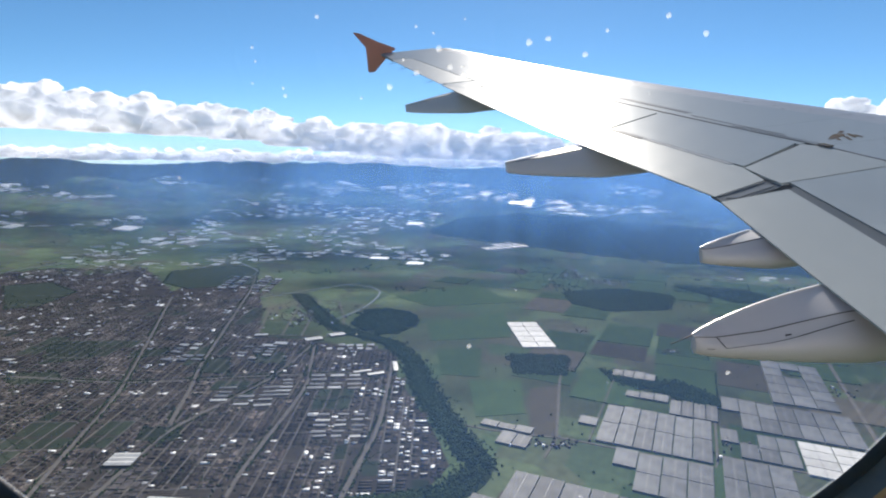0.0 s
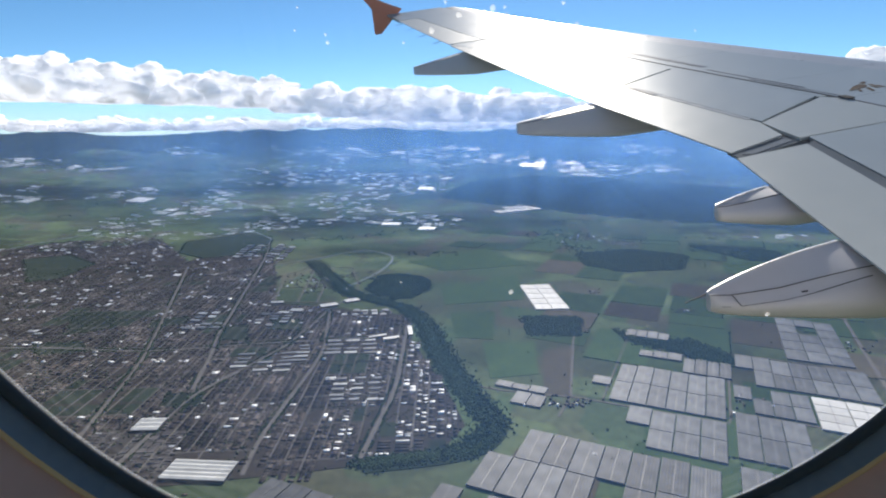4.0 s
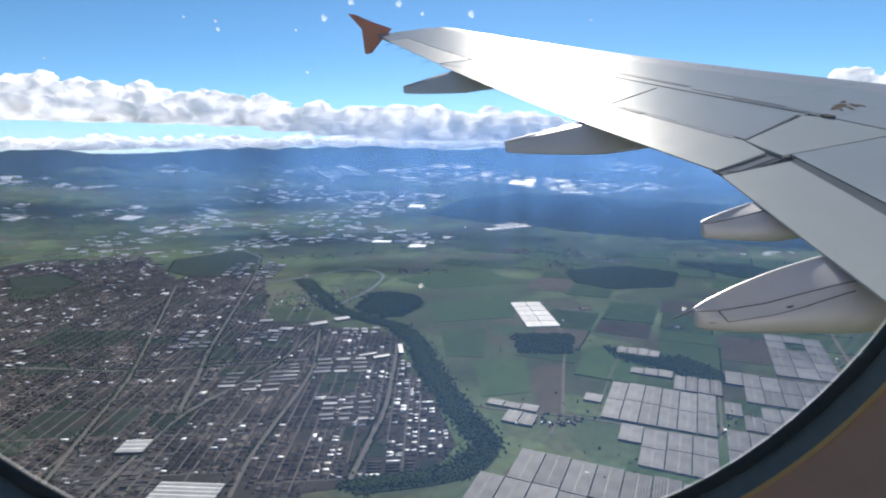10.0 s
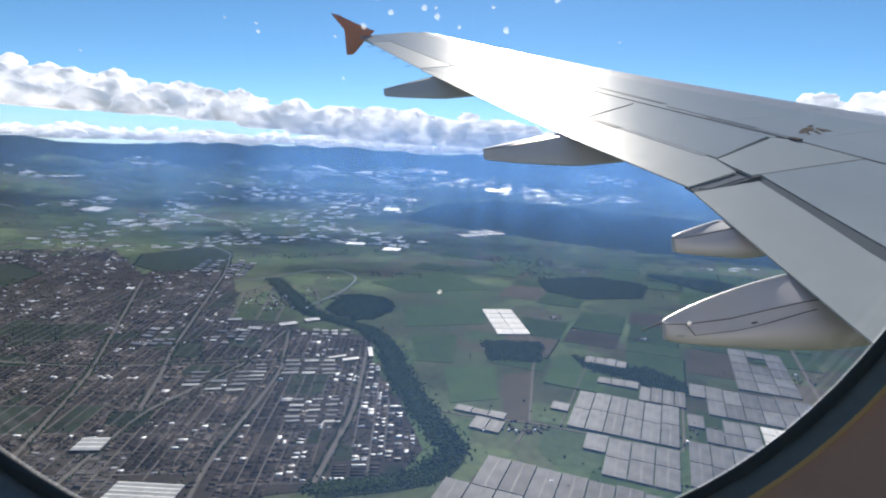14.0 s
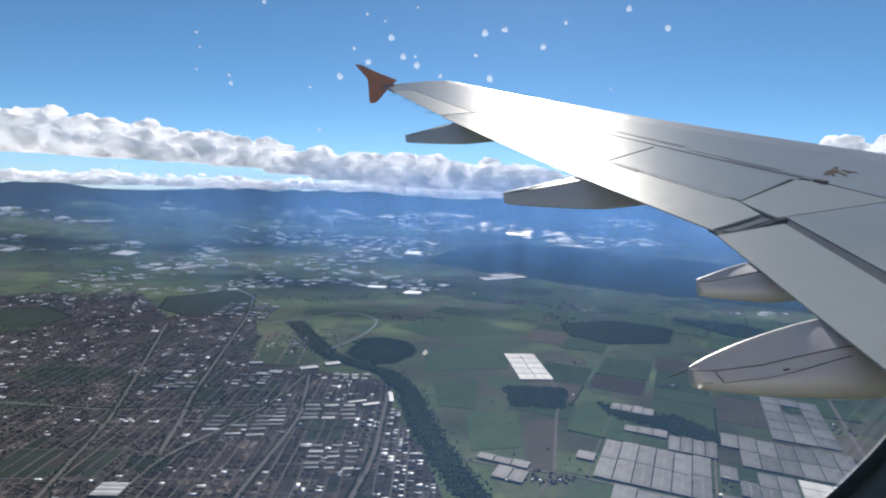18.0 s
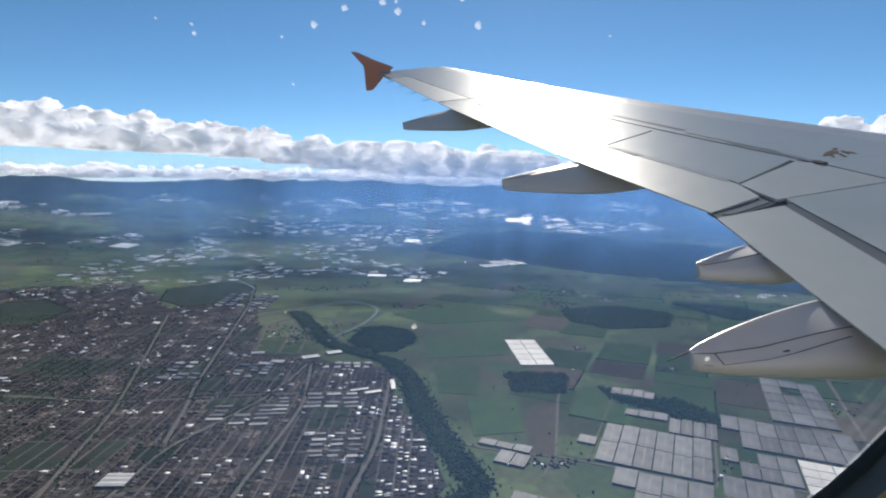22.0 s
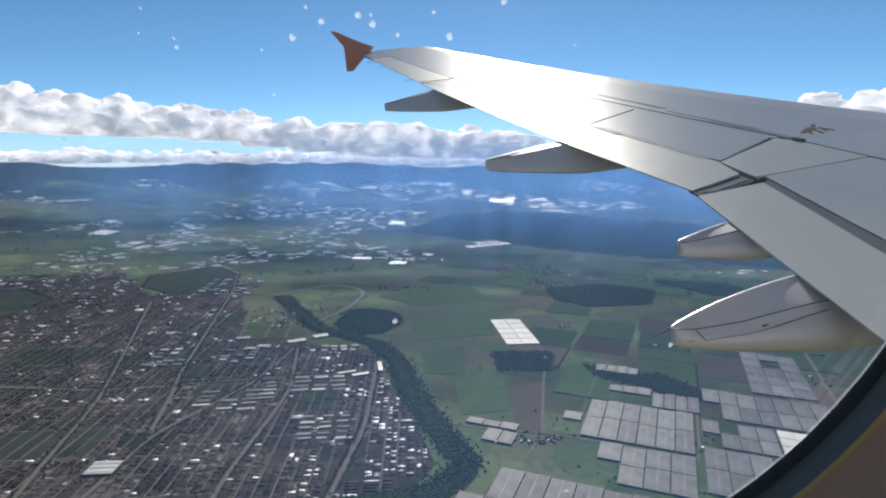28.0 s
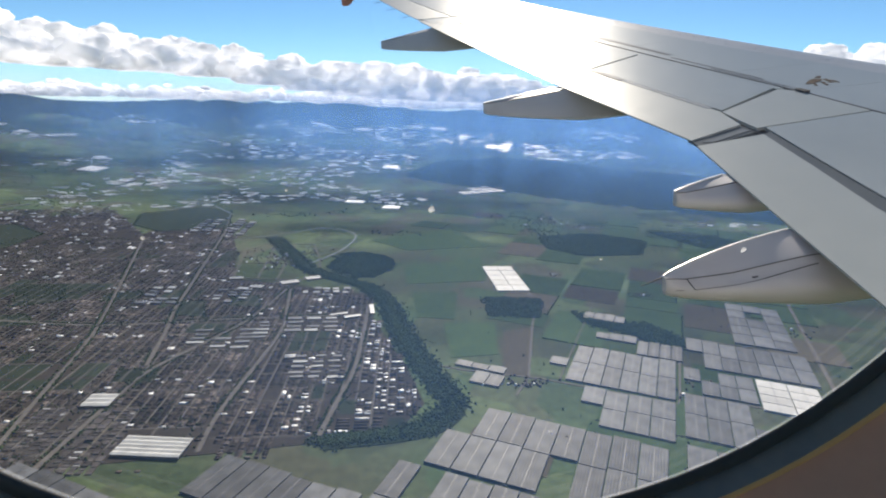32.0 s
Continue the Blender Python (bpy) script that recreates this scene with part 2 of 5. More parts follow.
LOT = surface("rough_grass", (0.022, 0.032, 0.024), (0.038, 0.048, 0.032), 0.05, 0.95, 0, 0, 10, 0.3, spec=0.0)
ROAD = surface("road_grey", (0.105, 0.098, 0.092), (0.15, 0.141, 0.132), 0.1, 0.95, spec=0.0)
TRACK = surface("dirt_track", (0.11, 0.10, 0.085), (0.17, 0.155, 0.13), 0.1, 0.95, spec=0.0)
WOODS = surface("tree_leaves", (0.036, 0.060, 0.030), (0.056, 0.084, 0.040), 0.08, 0.9, 0, 0, 9, 0.35, True, spec=0.0)
# forest colour set very dark, with the ridge's cloud shade put into it
FOREST = surface("forest_slope", (0.014, 0.024, 0.014), (0.024, 0.036, 0.020), 0.02, 0.95, 0, 0.3, 12, spec=0.0)
RANGE = surface("far_mountain", (0.035, 0.045, 0.035), (0.06, 0.068, 0.05), 0.006, 0.95, 0, 0.3, 10, spec=0.0)
PLASTIC = surface("greenhouse_plastic", (0.056, 0.060, 0.065), (0.117, 0.122, 0.128), 0.06, 0.6, 0, 0, 9, 0.5, spec=0.12, lo=0.40, hi=0.60)
PLASTIC_NEW = surface("new_greenhouse_plastic", (0.42, 0.42, 0.41), (0.56, 0.56, 0.545), 0.05, 0.6, 0, 0, 20, 0.15, spec=0.15)
GUTTER = surface("gutter", (0.12, 0.12, 0.12), (0.20, 0.20, 0.20), 0.3, 0.6)
METAL_ROOF = surface("sheet_roof", (0.15, 0.145, 0.14), (0.25, 0.245, 0.24), 0.15, 0.35, 0.2, 0, 12, 0.45)
WHITE_ROOF = surface("white_roof", (0.36, 0.36, 0.35), (0.55, 0.55, 0.53), 0.15, 0.4, 0, 0, 12, 0.15)
BRICK = surface("brick_wall", (0.13, 0.085, 0.065), (0.20, 0.15, 0.125), 0.2, 0.9, 0, 0, 10, 0.35, spec=0.05)
HOUSES = roofs("house_rows")
WATER = surface("river_water", (0.07, 0.09, 0.09), (0.11, 0.13, 0.12), 0.05, 0.35, spec=0.3)
CLOUD = bpy.data.materials.new("cloud")
CLOUD.use_nodes = True
_n = CLOUD.node_tree.nodes
_noise, _thin, _co = _n.new("ShaderNodeTexNoise"), _n.new("ShaderNodeMapRange"), _n.new("ShaderNodeTexCoord")
_noise.inputs["Scale"].default_value, _noise.inputs["Detail"].default_value = 0.008, 5
_thin.inputs["From Min"].default_value, _thin.inputs["From Max"].default_value = 0.38, 0.62
_thin.inputs["To Min"].default_value, _thin.inputs["To Max"].default_value = 0.22, 0.88   # dense and thin parts
CLOUD.node_tree.links.new(_co.outputs["Object"], _noise.inputs["Vector"])
CLOUD.node_tree.links.new(_noise.outputs["Fac"], _thin.inputs["Value"])
_d, _t, _m = _n.new("ShaderNodeBsdfDiffuse"), _n.new("ShaderNodeBsdfTranslucent"), _n.new("ShaderNodeMixShader")
_d.inputs[0].default_value, _t.inputs[0].default_value, _m.inputs[0].default_value = (0.96, 0.96, 0.97, 1), (0.96, 0.96, 0.97, 1), 0.42
CLOUD.node_tree.links.new(_thin.outputs[0], _m.inputs[0])
CLOUD.node_tree.links.new(_d.outputs[0], _m.inputs[1])
CLOUD.node_tree.links.new(_t.outputs[0], _m.inputs[2])
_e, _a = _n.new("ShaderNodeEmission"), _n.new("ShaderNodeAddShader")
_e.inputs[0].default_value, _e.inputs[1].default_value = (0.94, 0.96, 1.0, 1), 0.103   # added emission standing in for sunlight scattered inside the clouds
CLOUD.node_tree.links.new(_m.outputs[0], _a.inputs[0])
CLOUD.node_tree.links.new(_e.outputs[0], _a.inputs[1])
CLOUD.node_tree.links.new(_a.outputs[0], _n["Material Output"].inputs[0])


# ---- makers ----
def mesh(name, verts, faces, mat, smooth=False):
    me = bpy.data.meshes.new(name)
    me.from_pydata([tuple(v) for v in verts], [], faces)
    me.materials.append(mat)
    if smooth:
        me.polygons.foreach_set("use_smooth", [True] * len(me.polygons))
    me.update()
    return me


def part(name, me, parent, label=""):
    ob = new(name, me)
    ob.parent = parent
    return tagged(ob, label) if label else ob


def thing(name, m, label, category, group="", kind=""):
    ob = new(name)
    ob.matrix_world = m
    return tagged(ob, label, category, group, kind)


def grid_faces(nu, nv, wrap_u=False):
    f = []
    for i in range(nu if wrap_u else nu - 1):
        k = (i + 1) % nu
        f += [(i * nv + j, k * nv + j, k * nv + j + 1, i * nv + j + 1) for j in range(nv - 1)]
    return f


def prism(outline, z0, z1):
    """An upright prism over a flat outline of (x, y)."""
    n = len(outline)
    v = [(x, y, z0) for x, y in outline] + [(x, y, z1) for x, y in outline]
    return v, [tuple(range(n))[::-1], tuple(range(n, 2 * n))] + [(i, (i + 1) % n, n + (i + 1) % n, n + i) for i in range(n)]


def rise(x, y):
    """The plain's height: level near by, rising slowly to the rim of mountains."""
    return 262 * min(1.02, max(0.0, (math.hypot(x, y) - 1700) / 2200)) ** 2


# ---- ground, hills and mountains ----
rings = [0, 150] + [300 + 45 * i for i in range(32)] + [1740 + 78 * i for i in range(41)]
NA = 160
gv, gf = [], []
for r in rings:
    for k in range(NA):
        a = 2 * math.pi * k / NA
        x, y = r * math.sin(a), r * math.cos(a)
        gv.append((x, y, rise(x, y) - 0.3 + (3.0 * noise.noise((x / 400, y / 400, 0)) if r > 1800 else 0)))
for i in range(len(rings) - 1):
    for k in range(NA):
        j = (k + 1) % NA
        gf.append((i * NA + k, (i + 1) * NA + k, (i + 1) * NA + j, i * NA + j))
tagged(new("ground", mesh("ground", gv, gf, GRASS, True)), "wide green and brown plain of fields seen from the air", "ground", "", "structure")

mv = []
NM = 480
for k in range(NM):
    a = 2 * math.pi * k / NM
    for j, (r, h) in enumerate(((3540, 0.0), (3680, 0.33), (3800, 0.68), (3910, 1.0), (4010, 0.9))):
        r -= (260 * (j == 0) + 90 * (j == 1)) * noise.fractal((9 * math.sin(a), 9 * math.cos(a), 4), 0.8, 2.2, 4)
        x, y = r * math.sin(a), r * math.cos(a)
        top = 42 + 42 * noise.fractal((6 * math.sin(a), 6 * math.cos(a), 0.3), 0.8, 2.1, 6) + 17 * noise.fractal((22 * math.sin(a), 22 * math.cos(a), j * 0.2), 0.7, 2.2, 4)
        mv.append((x, y, rise(x, y) - 4 + h * max(20, top) + (8 * noise.noise((x / 160, y / 160, 2)) if 0 < j < 3 else 0)))
tagged(new("mountain_range", mesh("mountain_range", mv, grid_faces(NM, 5, True), RANGE, True)), "hazy blue mountain range along the horizon", "mountains", "", "structure")


def ridge(name, spine, height, width, label):
    """A wooded hill along a spine of (x, y)."""
    v, nu, nv = [], 220, 60
    for i in range(nu):
        f = i / (nu - 1) * (len(spine) - 1)
        k = min(int(f), len(spine) - 2)
        a, p, q, b = (Vector(spine[max(0, min(len(spine) - 1, k + o))]) for o in (-1, 0, 1, 2))
        g = f - k
        c = 0.5 * (2 * p + (q - a) * g + (2 * a - 5 * p + 4 * q - b) * g * g + (3 * p - a - 3 * q + b) * g ** 3)
        d = ((q - a) * (1 - g) + (b - p) * g).normalized()
        n = Vector((-d.y, d.x))
        end = min(1, 6 * min(i, nu - 1 - i) / nu)
        for j in range(nv):
            s = 2 * j / (nv - 1) - 1
            x, y = c + n * (s * width)
            h = height * end * math.exp(-(2.0 * s) ** 2) * (1 + 0.16 * noise.fractal((x / 300, y / 300, 5), 0.9, 2, 3)) + 2.5 * noise.noise((x / 40, y / 40, 1)) + 1.5 * noise.noise((x / 9, y / 9, 2)) * math.exp(-(2 * s) ** 2)
            v.append((x, y, rise(x, y) + h - 3))
    return tagged(new(name, mesh(name, v, grid_faces(nu, nv), FOREST, True)), label, "hill", "", "structure")


ridge("wooded_hill", [(190, 2584), (538, 2400), (838, 2174), (1127, 1940), (1376, 1730), (1760, 1466)], 74, 360, "dark wooded ridge above the fields")


# ---- haze ----
HAZE = bpy.data.materials.new("thin_haze")
HAZE.use_nodes = True
_n, _l = HAZE.node_tree.nodes, HAZE.node_tree.links.new
_co, _z, _fade, _wisp, _thick, _dens, _clear, _glow, _mix = (_n.new("ShaderNode" + k) for k in ("TexCoord", "SeparateXYZ", "ValToRGB", "TexNoise", "MapRange", "Math", "BsdfTransparent", "BsdfTranslucent", "MixShader"))
_l(_co.outputs["Generated"], _z.inputs[0])
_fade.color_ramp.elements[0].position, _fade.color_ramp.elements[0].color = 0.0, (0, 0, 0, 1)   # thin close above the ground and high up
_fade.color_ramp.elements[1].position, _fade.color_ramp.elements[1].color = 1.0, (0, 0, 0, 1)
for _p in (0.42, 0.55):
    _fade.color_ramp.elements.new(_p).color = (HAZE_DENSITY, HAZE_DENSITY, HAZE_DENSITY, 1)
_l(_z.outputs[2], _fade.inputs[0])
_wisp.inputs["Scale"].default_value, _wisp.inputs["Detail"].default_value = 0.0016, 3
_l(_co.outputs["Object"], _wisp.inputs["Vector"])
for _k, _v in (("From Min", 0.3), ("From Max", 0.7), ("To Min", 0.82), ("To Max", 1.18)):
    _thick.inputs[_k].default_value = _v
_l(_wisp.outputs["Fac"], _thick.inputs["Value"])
# density rises towards the sun's side, painting in its forward glare
_sunward, _even, _glare = _n.new("ShaderNodeSeparateXYZ"), _n.new("ShaderNodeVectorMath"), _n.new("ShaderNodeMapRange")
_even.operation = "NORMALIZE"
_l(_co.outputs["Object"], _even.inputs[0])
_l(_even.outputs[0], _sunward.inputs[0])
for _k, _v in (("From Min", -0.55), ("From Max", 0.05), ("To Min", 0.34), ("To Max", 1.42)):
    _glare.inputs[_k].default_value = _v
_l(_sunward.outputs[0], _glare.inputs["Value"])
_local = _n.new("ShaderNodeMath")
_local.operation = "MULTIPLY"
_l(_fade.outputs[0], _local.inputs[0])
_l(_glare.outputs[0], _local.inputs[1])
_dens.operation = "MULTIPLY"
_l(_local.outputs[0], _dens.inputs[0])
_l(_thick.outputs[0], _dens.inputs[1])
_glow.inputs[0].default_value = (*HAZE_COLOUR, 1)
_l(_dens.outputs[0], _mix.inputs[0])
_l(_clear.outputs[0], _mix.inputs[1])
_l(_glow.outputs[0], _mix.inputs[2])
_l(_mix.outputs[0], _n["Material Output"].inputs[0])
HAZE_NEAR = HAZE.copy()
HAZE_NEAR.node_tree.nodes["Map Range"].inputs["To Min"].default_value, HAZE_NEAR.node_tree.nodes["Map Range"].inputs["To Max"].default_value = 0.30, 0.52
# blue translucent shells stand in for haze; the nearest veils the whole view
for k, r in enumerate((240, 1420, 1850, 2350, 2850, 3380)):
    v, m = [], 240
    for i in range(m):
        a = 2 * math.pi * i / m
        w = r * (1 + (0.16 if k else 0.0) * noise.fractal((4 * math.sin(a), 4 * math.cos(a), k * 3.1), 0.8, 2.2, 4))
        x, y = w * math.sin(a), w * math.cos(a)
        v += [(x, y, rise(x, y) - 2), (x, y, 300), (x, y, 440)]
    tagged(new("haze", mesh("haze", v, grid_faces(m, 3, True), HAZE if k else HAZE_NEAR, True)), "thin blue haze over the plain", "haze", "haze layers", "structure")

# ---- clouds ----
def ball(sub):
    bm = bmesh.new()
    bmesh.ops.create_icosphere(bm, subdivisions=sub, radius=1)
    v = np.array([p.co[:] for p in bm.verts])
    f = np.array([[p.index for p in q.verts] for q in bm.faces])
    bm.free()
    return v, f


BALLS = {s: ball(s) for s in (1, 2, 3, 4)}


def raw_mesh(name, v, f, mat, smooth=False):
    me = bpy.data.meshes.new(name)
    me.vertices.add(len(v))
    me.vertices.foreach_set("co", np.asarray(v, dtype=np.float32).ravel())
    n = f.shape[1]
    me.loops.add(f.size)
    me.loops.foreach_set("vertex_index", f.ravel().astype(np.int32))
    me.polygons.add(len(f))
    me.polygons.foreach_set("loop_start", np.arange(0, f.size, n, dtype=np.int32))
    if smooth:
        me.polygons.foreach_set("use_smooth", [True] * len(f))
    me.materials.append(mat)
    me.update(calc_edges=True)
    me.validate()
    return me


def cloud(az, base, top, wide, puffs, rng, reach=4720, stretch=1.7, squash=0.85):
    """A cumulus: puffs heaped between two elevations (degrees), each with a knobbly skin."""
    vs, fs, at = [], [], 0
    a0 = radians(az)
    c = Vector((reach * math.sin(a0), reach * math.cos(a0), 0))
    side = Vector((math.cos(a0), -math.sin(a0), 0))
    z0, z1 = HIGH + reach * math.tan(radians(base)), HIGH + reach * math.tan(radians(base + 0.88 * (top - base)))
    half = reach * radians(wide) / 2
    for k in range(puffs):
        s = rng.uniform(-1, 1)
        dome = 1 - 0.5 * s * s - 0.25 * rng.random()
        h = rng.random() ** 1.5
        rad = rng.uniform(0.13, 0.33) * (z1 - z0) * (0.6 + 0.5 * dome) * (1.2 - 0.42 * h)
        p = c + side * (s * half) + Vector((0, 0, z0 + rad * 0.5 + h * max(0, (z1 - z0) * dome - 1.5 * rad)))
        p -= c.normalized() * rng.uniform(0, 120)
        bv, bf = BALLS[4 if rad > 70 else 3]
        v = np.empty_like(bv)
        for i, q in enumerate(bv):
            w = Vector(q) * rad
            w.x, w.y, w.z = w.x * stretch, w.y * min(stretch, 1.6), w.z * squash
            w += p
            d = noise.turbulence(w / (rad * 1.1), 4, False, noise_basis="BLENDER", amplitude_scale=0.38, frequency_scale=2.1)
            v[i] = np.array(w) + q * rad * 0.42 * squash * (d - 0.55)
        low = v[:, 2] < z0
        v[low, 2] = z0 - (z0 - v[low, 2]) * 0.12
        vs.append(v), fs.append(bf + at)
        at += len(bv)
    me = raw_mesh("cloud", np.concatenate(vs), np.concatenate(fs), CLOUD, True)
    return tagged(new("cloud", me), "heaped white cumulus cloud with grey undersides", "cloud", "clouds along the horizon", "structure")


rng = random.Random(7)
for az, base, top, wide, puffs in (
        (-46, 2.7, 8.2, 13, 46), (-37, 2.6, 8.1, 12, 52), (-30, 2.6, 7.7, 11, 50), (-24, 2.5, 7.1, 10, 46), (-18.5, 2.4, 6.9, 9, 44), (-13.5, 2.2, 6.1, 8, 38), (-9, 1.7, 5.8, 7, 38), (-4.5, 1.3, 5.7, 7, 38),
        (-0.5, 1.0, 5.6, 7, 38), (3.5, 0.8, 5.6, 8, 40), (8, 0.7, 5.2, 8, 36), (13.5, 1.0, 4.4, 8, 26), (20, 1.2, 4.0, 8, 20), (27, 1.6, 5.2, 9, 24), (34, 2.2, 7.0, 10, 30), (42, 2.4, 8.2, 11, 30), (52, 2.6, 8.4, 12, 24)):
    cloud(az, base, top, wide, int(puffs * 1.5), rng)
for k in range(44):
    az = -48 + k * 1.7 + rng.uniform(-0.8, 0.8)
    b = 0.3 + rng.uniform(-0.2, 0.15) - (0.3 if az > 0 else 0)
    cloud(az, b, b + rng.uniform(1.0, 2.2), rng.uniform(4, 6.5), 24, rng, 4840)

# ---- the wing ----
wing = thing("airplane_wing", AIR, "grey airliner wing with flaps, spoilers and a red-orange tip fence", "airplane wing")


def skin(y):
    return 0.09 * (y - 2) + 0.78 * ((y - 2) / 15) ** 2


def lead(y):
    return -0.52 * (y - 2) - 0.07


def trail(y):
    return -6.51 + 0.095 * (y - 4.5) if y < 6.41 else -6.315 - 0.289 * (y - 6.49)


def hinge(y):
    return -4.62 - (0.402 if y > 7.42 else 0.30) * (max(y, 5.4) - 7.42)


def shroud(y):
    return -5.68 - 0.345 * (y - 7.08)


def sheet(name, a, b, mat, up=0.0, thick=0.03, label="", n=14, parent=None, slope=0.0, edge=None):
    """A panel lying on the wing between two edges, each a line of (x, y): a is ahead, b behind."""
    v = []
    for i in range(n):
        g = i / (n - 1) * (len(a) - 1)
        k = min(int(g), len(a) - 2)
        for side in (a, b):
            p, q = side[k], side[k + 1]
            x, y = p[0] + (q[0] - p[0]) * (g - k), p[1] + (q[1] - p[1]) * (g - k)
            v.append((x, y, skin(y) + up - (slope if side is b else 0)))
    top = len(v)
    v += [(x, y, z - (thick if i % 2 == 0 or edge is None else edge)) for i, (x, y, z) in enumerate(v)]
    f = []
    for i in range(n - 1):
        k = 2 * i
        f += [(k, k + 1, k + 3, k + 2), (top + k, top + k + 2, top + k + 3, top + k + 1), (k, k + 2, top + k + 2, top + k), (k + 1, top + k + 1, top + k + 3, k + 3)]
    e = 2 * (n - 1)
    f += [(0, top, top + 1, 1), (e, e + 1, top + e + 1, top + e)]
    return part(name, mesh(name, v, f, mat), parent or wing, label)


# closed body under the panels, with a round nose and a tapering depth
bv = []
NS = 40
for i in range(NS):
    y = 1.9 + (16.86 - 1.9) * i / (NS - 1)
    deep = 0.75 - 0.62 * (y - 1.9) / 15
    le, te = lead(y), trail(y) + 0.35
    for s, u in ((0.0, -0.035), (0.25, -0.03), (0.6, -0.03), (0.97, -0.03), (1.0, -0.03)):
        bv.append((te + (le - te) * s, y, skin(y) + u))
    for k in range(1, 8):
        a = math.pi * k / 8
        bv.append((le + 0.22 * math.sin(a), y, skin(y) - 0.03 - deep * 0.30 * (1 - math.cos(a)) / 2))
    for s, u in ((0.96, 0.45), (0.75, 0.9), (0.5, 1.0), (0.25, 0.6), (0.08, 0.22)):
        bv.append((te + (le - te) * s, y, skin(y) - deep * u * 0.9))
sec = len(bv) // NS
bf = grid_faces(NS, sec)
bf += [(i * sec + sec - 1, (i + 1) * sec + sec - 1, (i + 1) * sec, i * sec) for i in range(NS - 1)]
bf += [tuple(range(sec)), tuple(range((NS - 1) * sec, NS * sec))[::-1]]
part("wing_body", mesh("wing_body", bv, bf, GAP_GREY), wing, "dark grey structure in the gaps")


def lip(y0, y1):
    """One leading-edge slat: skin rolled over the nose."""
    v, m = [], 9
    for i in range(8):
        y = y0 + (y1 - y0) * i / 7
        deep = 0.75 - 0.62 * (y - 1.9) / 15
        for k in range(m):
            if k < 3:
                v.append((lead(y) - 0.55 * (1 - k / 3) * (1 - 0.045 * (y - 2)), y, skin(y) - 0.001))
            else:
                a = math.pi * (k - 3) / (m - 4) * 0.8
                v.append((lead(y) + 0.15 * math.sin(a), y, skin(y) - 0.002 - deep * 0.32 * (1 - math.cos(a)) / 2))
    return part("slat", mesh("slat", v, grid_faces(8, m), WING_BARE, True), wing, "bare metal leading-edge slat")


for y0, y1 in ((2.0, 5.6), (5.606, 8.4), (8.406, 11.1), (11.106, 13.7), (13.706, 16.4)):
    lip(y0, y1)
# fixed upper skin between the slats and the spoiler hinge line
cuts = [1.95, 3.6, 5.4, 7.42, 8.3, 9.9, 11.4, 12.93, 14.4, 15.92, 16.84]
for y0, y1 in zip(cuts, cuts[1:]):
    g = 0.002
    f0, f1 = (lead(y) - 0.553 * (1 - 0.045 * (y - 2)) for y in (y0, y1))
    if y0 < 12.9:
        b0, b1 = hinge(y0) + 0.012, hinge(y1) + 0.012
    else:
        b0, b1 = (trail(y) + 0.64 - 0.057 * (y - 12.94) for y in (y0, y1))
    sheet("skin_panel", ((f0, y0 + g), (f1, y1 - g)), ((b0, y0 + g), (b1, y1 - g)), WING_PAINT, 0.0, 0.028)
# fixed strip between the hinge line and the spoilers
sheet("hinge_strip", ((hinge(7.56) - 0.014, 7.56), (hinge(12.9) - 0.014, 12.9)), ((hinge(7.56) - 0.105, 7.56), (hinge(12.9) - 0.12, 12.9)), WING_PAINT, 0.001, 0.03)
# spoilers
for (ya, yb, yc, yd) in ((7.59, 9.385, 7.10, 8.965), (9.42, 11.09, 9.0, 10.66), (11.13, 12.9, 10.70, 12.4)):
    sheet("spoiler", ((hinge(ya) - 0.118, ya), (hinge(yb) - 0.118, yb)), ((shroud(yc) + 0.012, yc), (shroud(yd) + 0.012, yd)), WING_PAINT, 0.004, 0.03)
sheet("spoiler", ((hinge(6.68) - 0.018, 6.68), (hinge(7.40) - 0.018, 7.40), (-4.77, 7.54)), ((-5.645, 6.568), (-5.675, 6.80), (-5.695, 7.058)), FLAP_PAINT, 0.004, 0.03, "small inner spoiler")
# inboard fixed panel, ahead of the inner flap
sheet("skin_panel", ((hinge(2.0) - 0.016, 2.0), (hinge(5.4) - 0.016, 5.4), (hinge(6.66) - 0.016, 6.66)), ((-5.78, 2.0), (-5.625, 5.4), (-5.56, 6.56)), WING_PAINT, 0.002, 0.03)
# slots and seal strips ahead of the hinge line
for (y0, y1, ahead, w) in ((10.53, 9.26, 0.19, 0.06), (9.13, 7.92, 0.112, 0.020), (8.5, 7.5, 0.06, 0.010)):
    sheet("seal_strip", ((hinge(y0) + ahead + w, y0), (hinge(y1) + ahead + w, y1)), ((hinge(y0) + ahead, y0), (hinge(y1) + ahead, y1)), SEAL_GREY if w > 0.05 else GAP_GREY, 0.003, 0.014, "dark grey seal strip")
sheet("seal_strip", ((hinge(10.53) + 0.192, 10.53), (hinge(9.26) + 0.192, 9.26)), ((hinge(10.53) + 0.176, 10.53), (hinge(9.26) + 0.176, 9.26)), GAP_GREY, 0.003, 0.012, "dark grey seal strip")
sheet("hinge_seal", ((hinge(5.42) + 0.011, 5.42), (hinge(7.42) + 0.011, 7.42), (hinge(11.0) + 0.006, 11.0)), ((hinge(5.42) - 0.012, 5.42), (hinge(7.42) - 0.012, 7.42), (hinge(11.0) - 0.008, 11.0)), GAP_GREY, 0.006, 0.016, "dark seal along the hinge line")
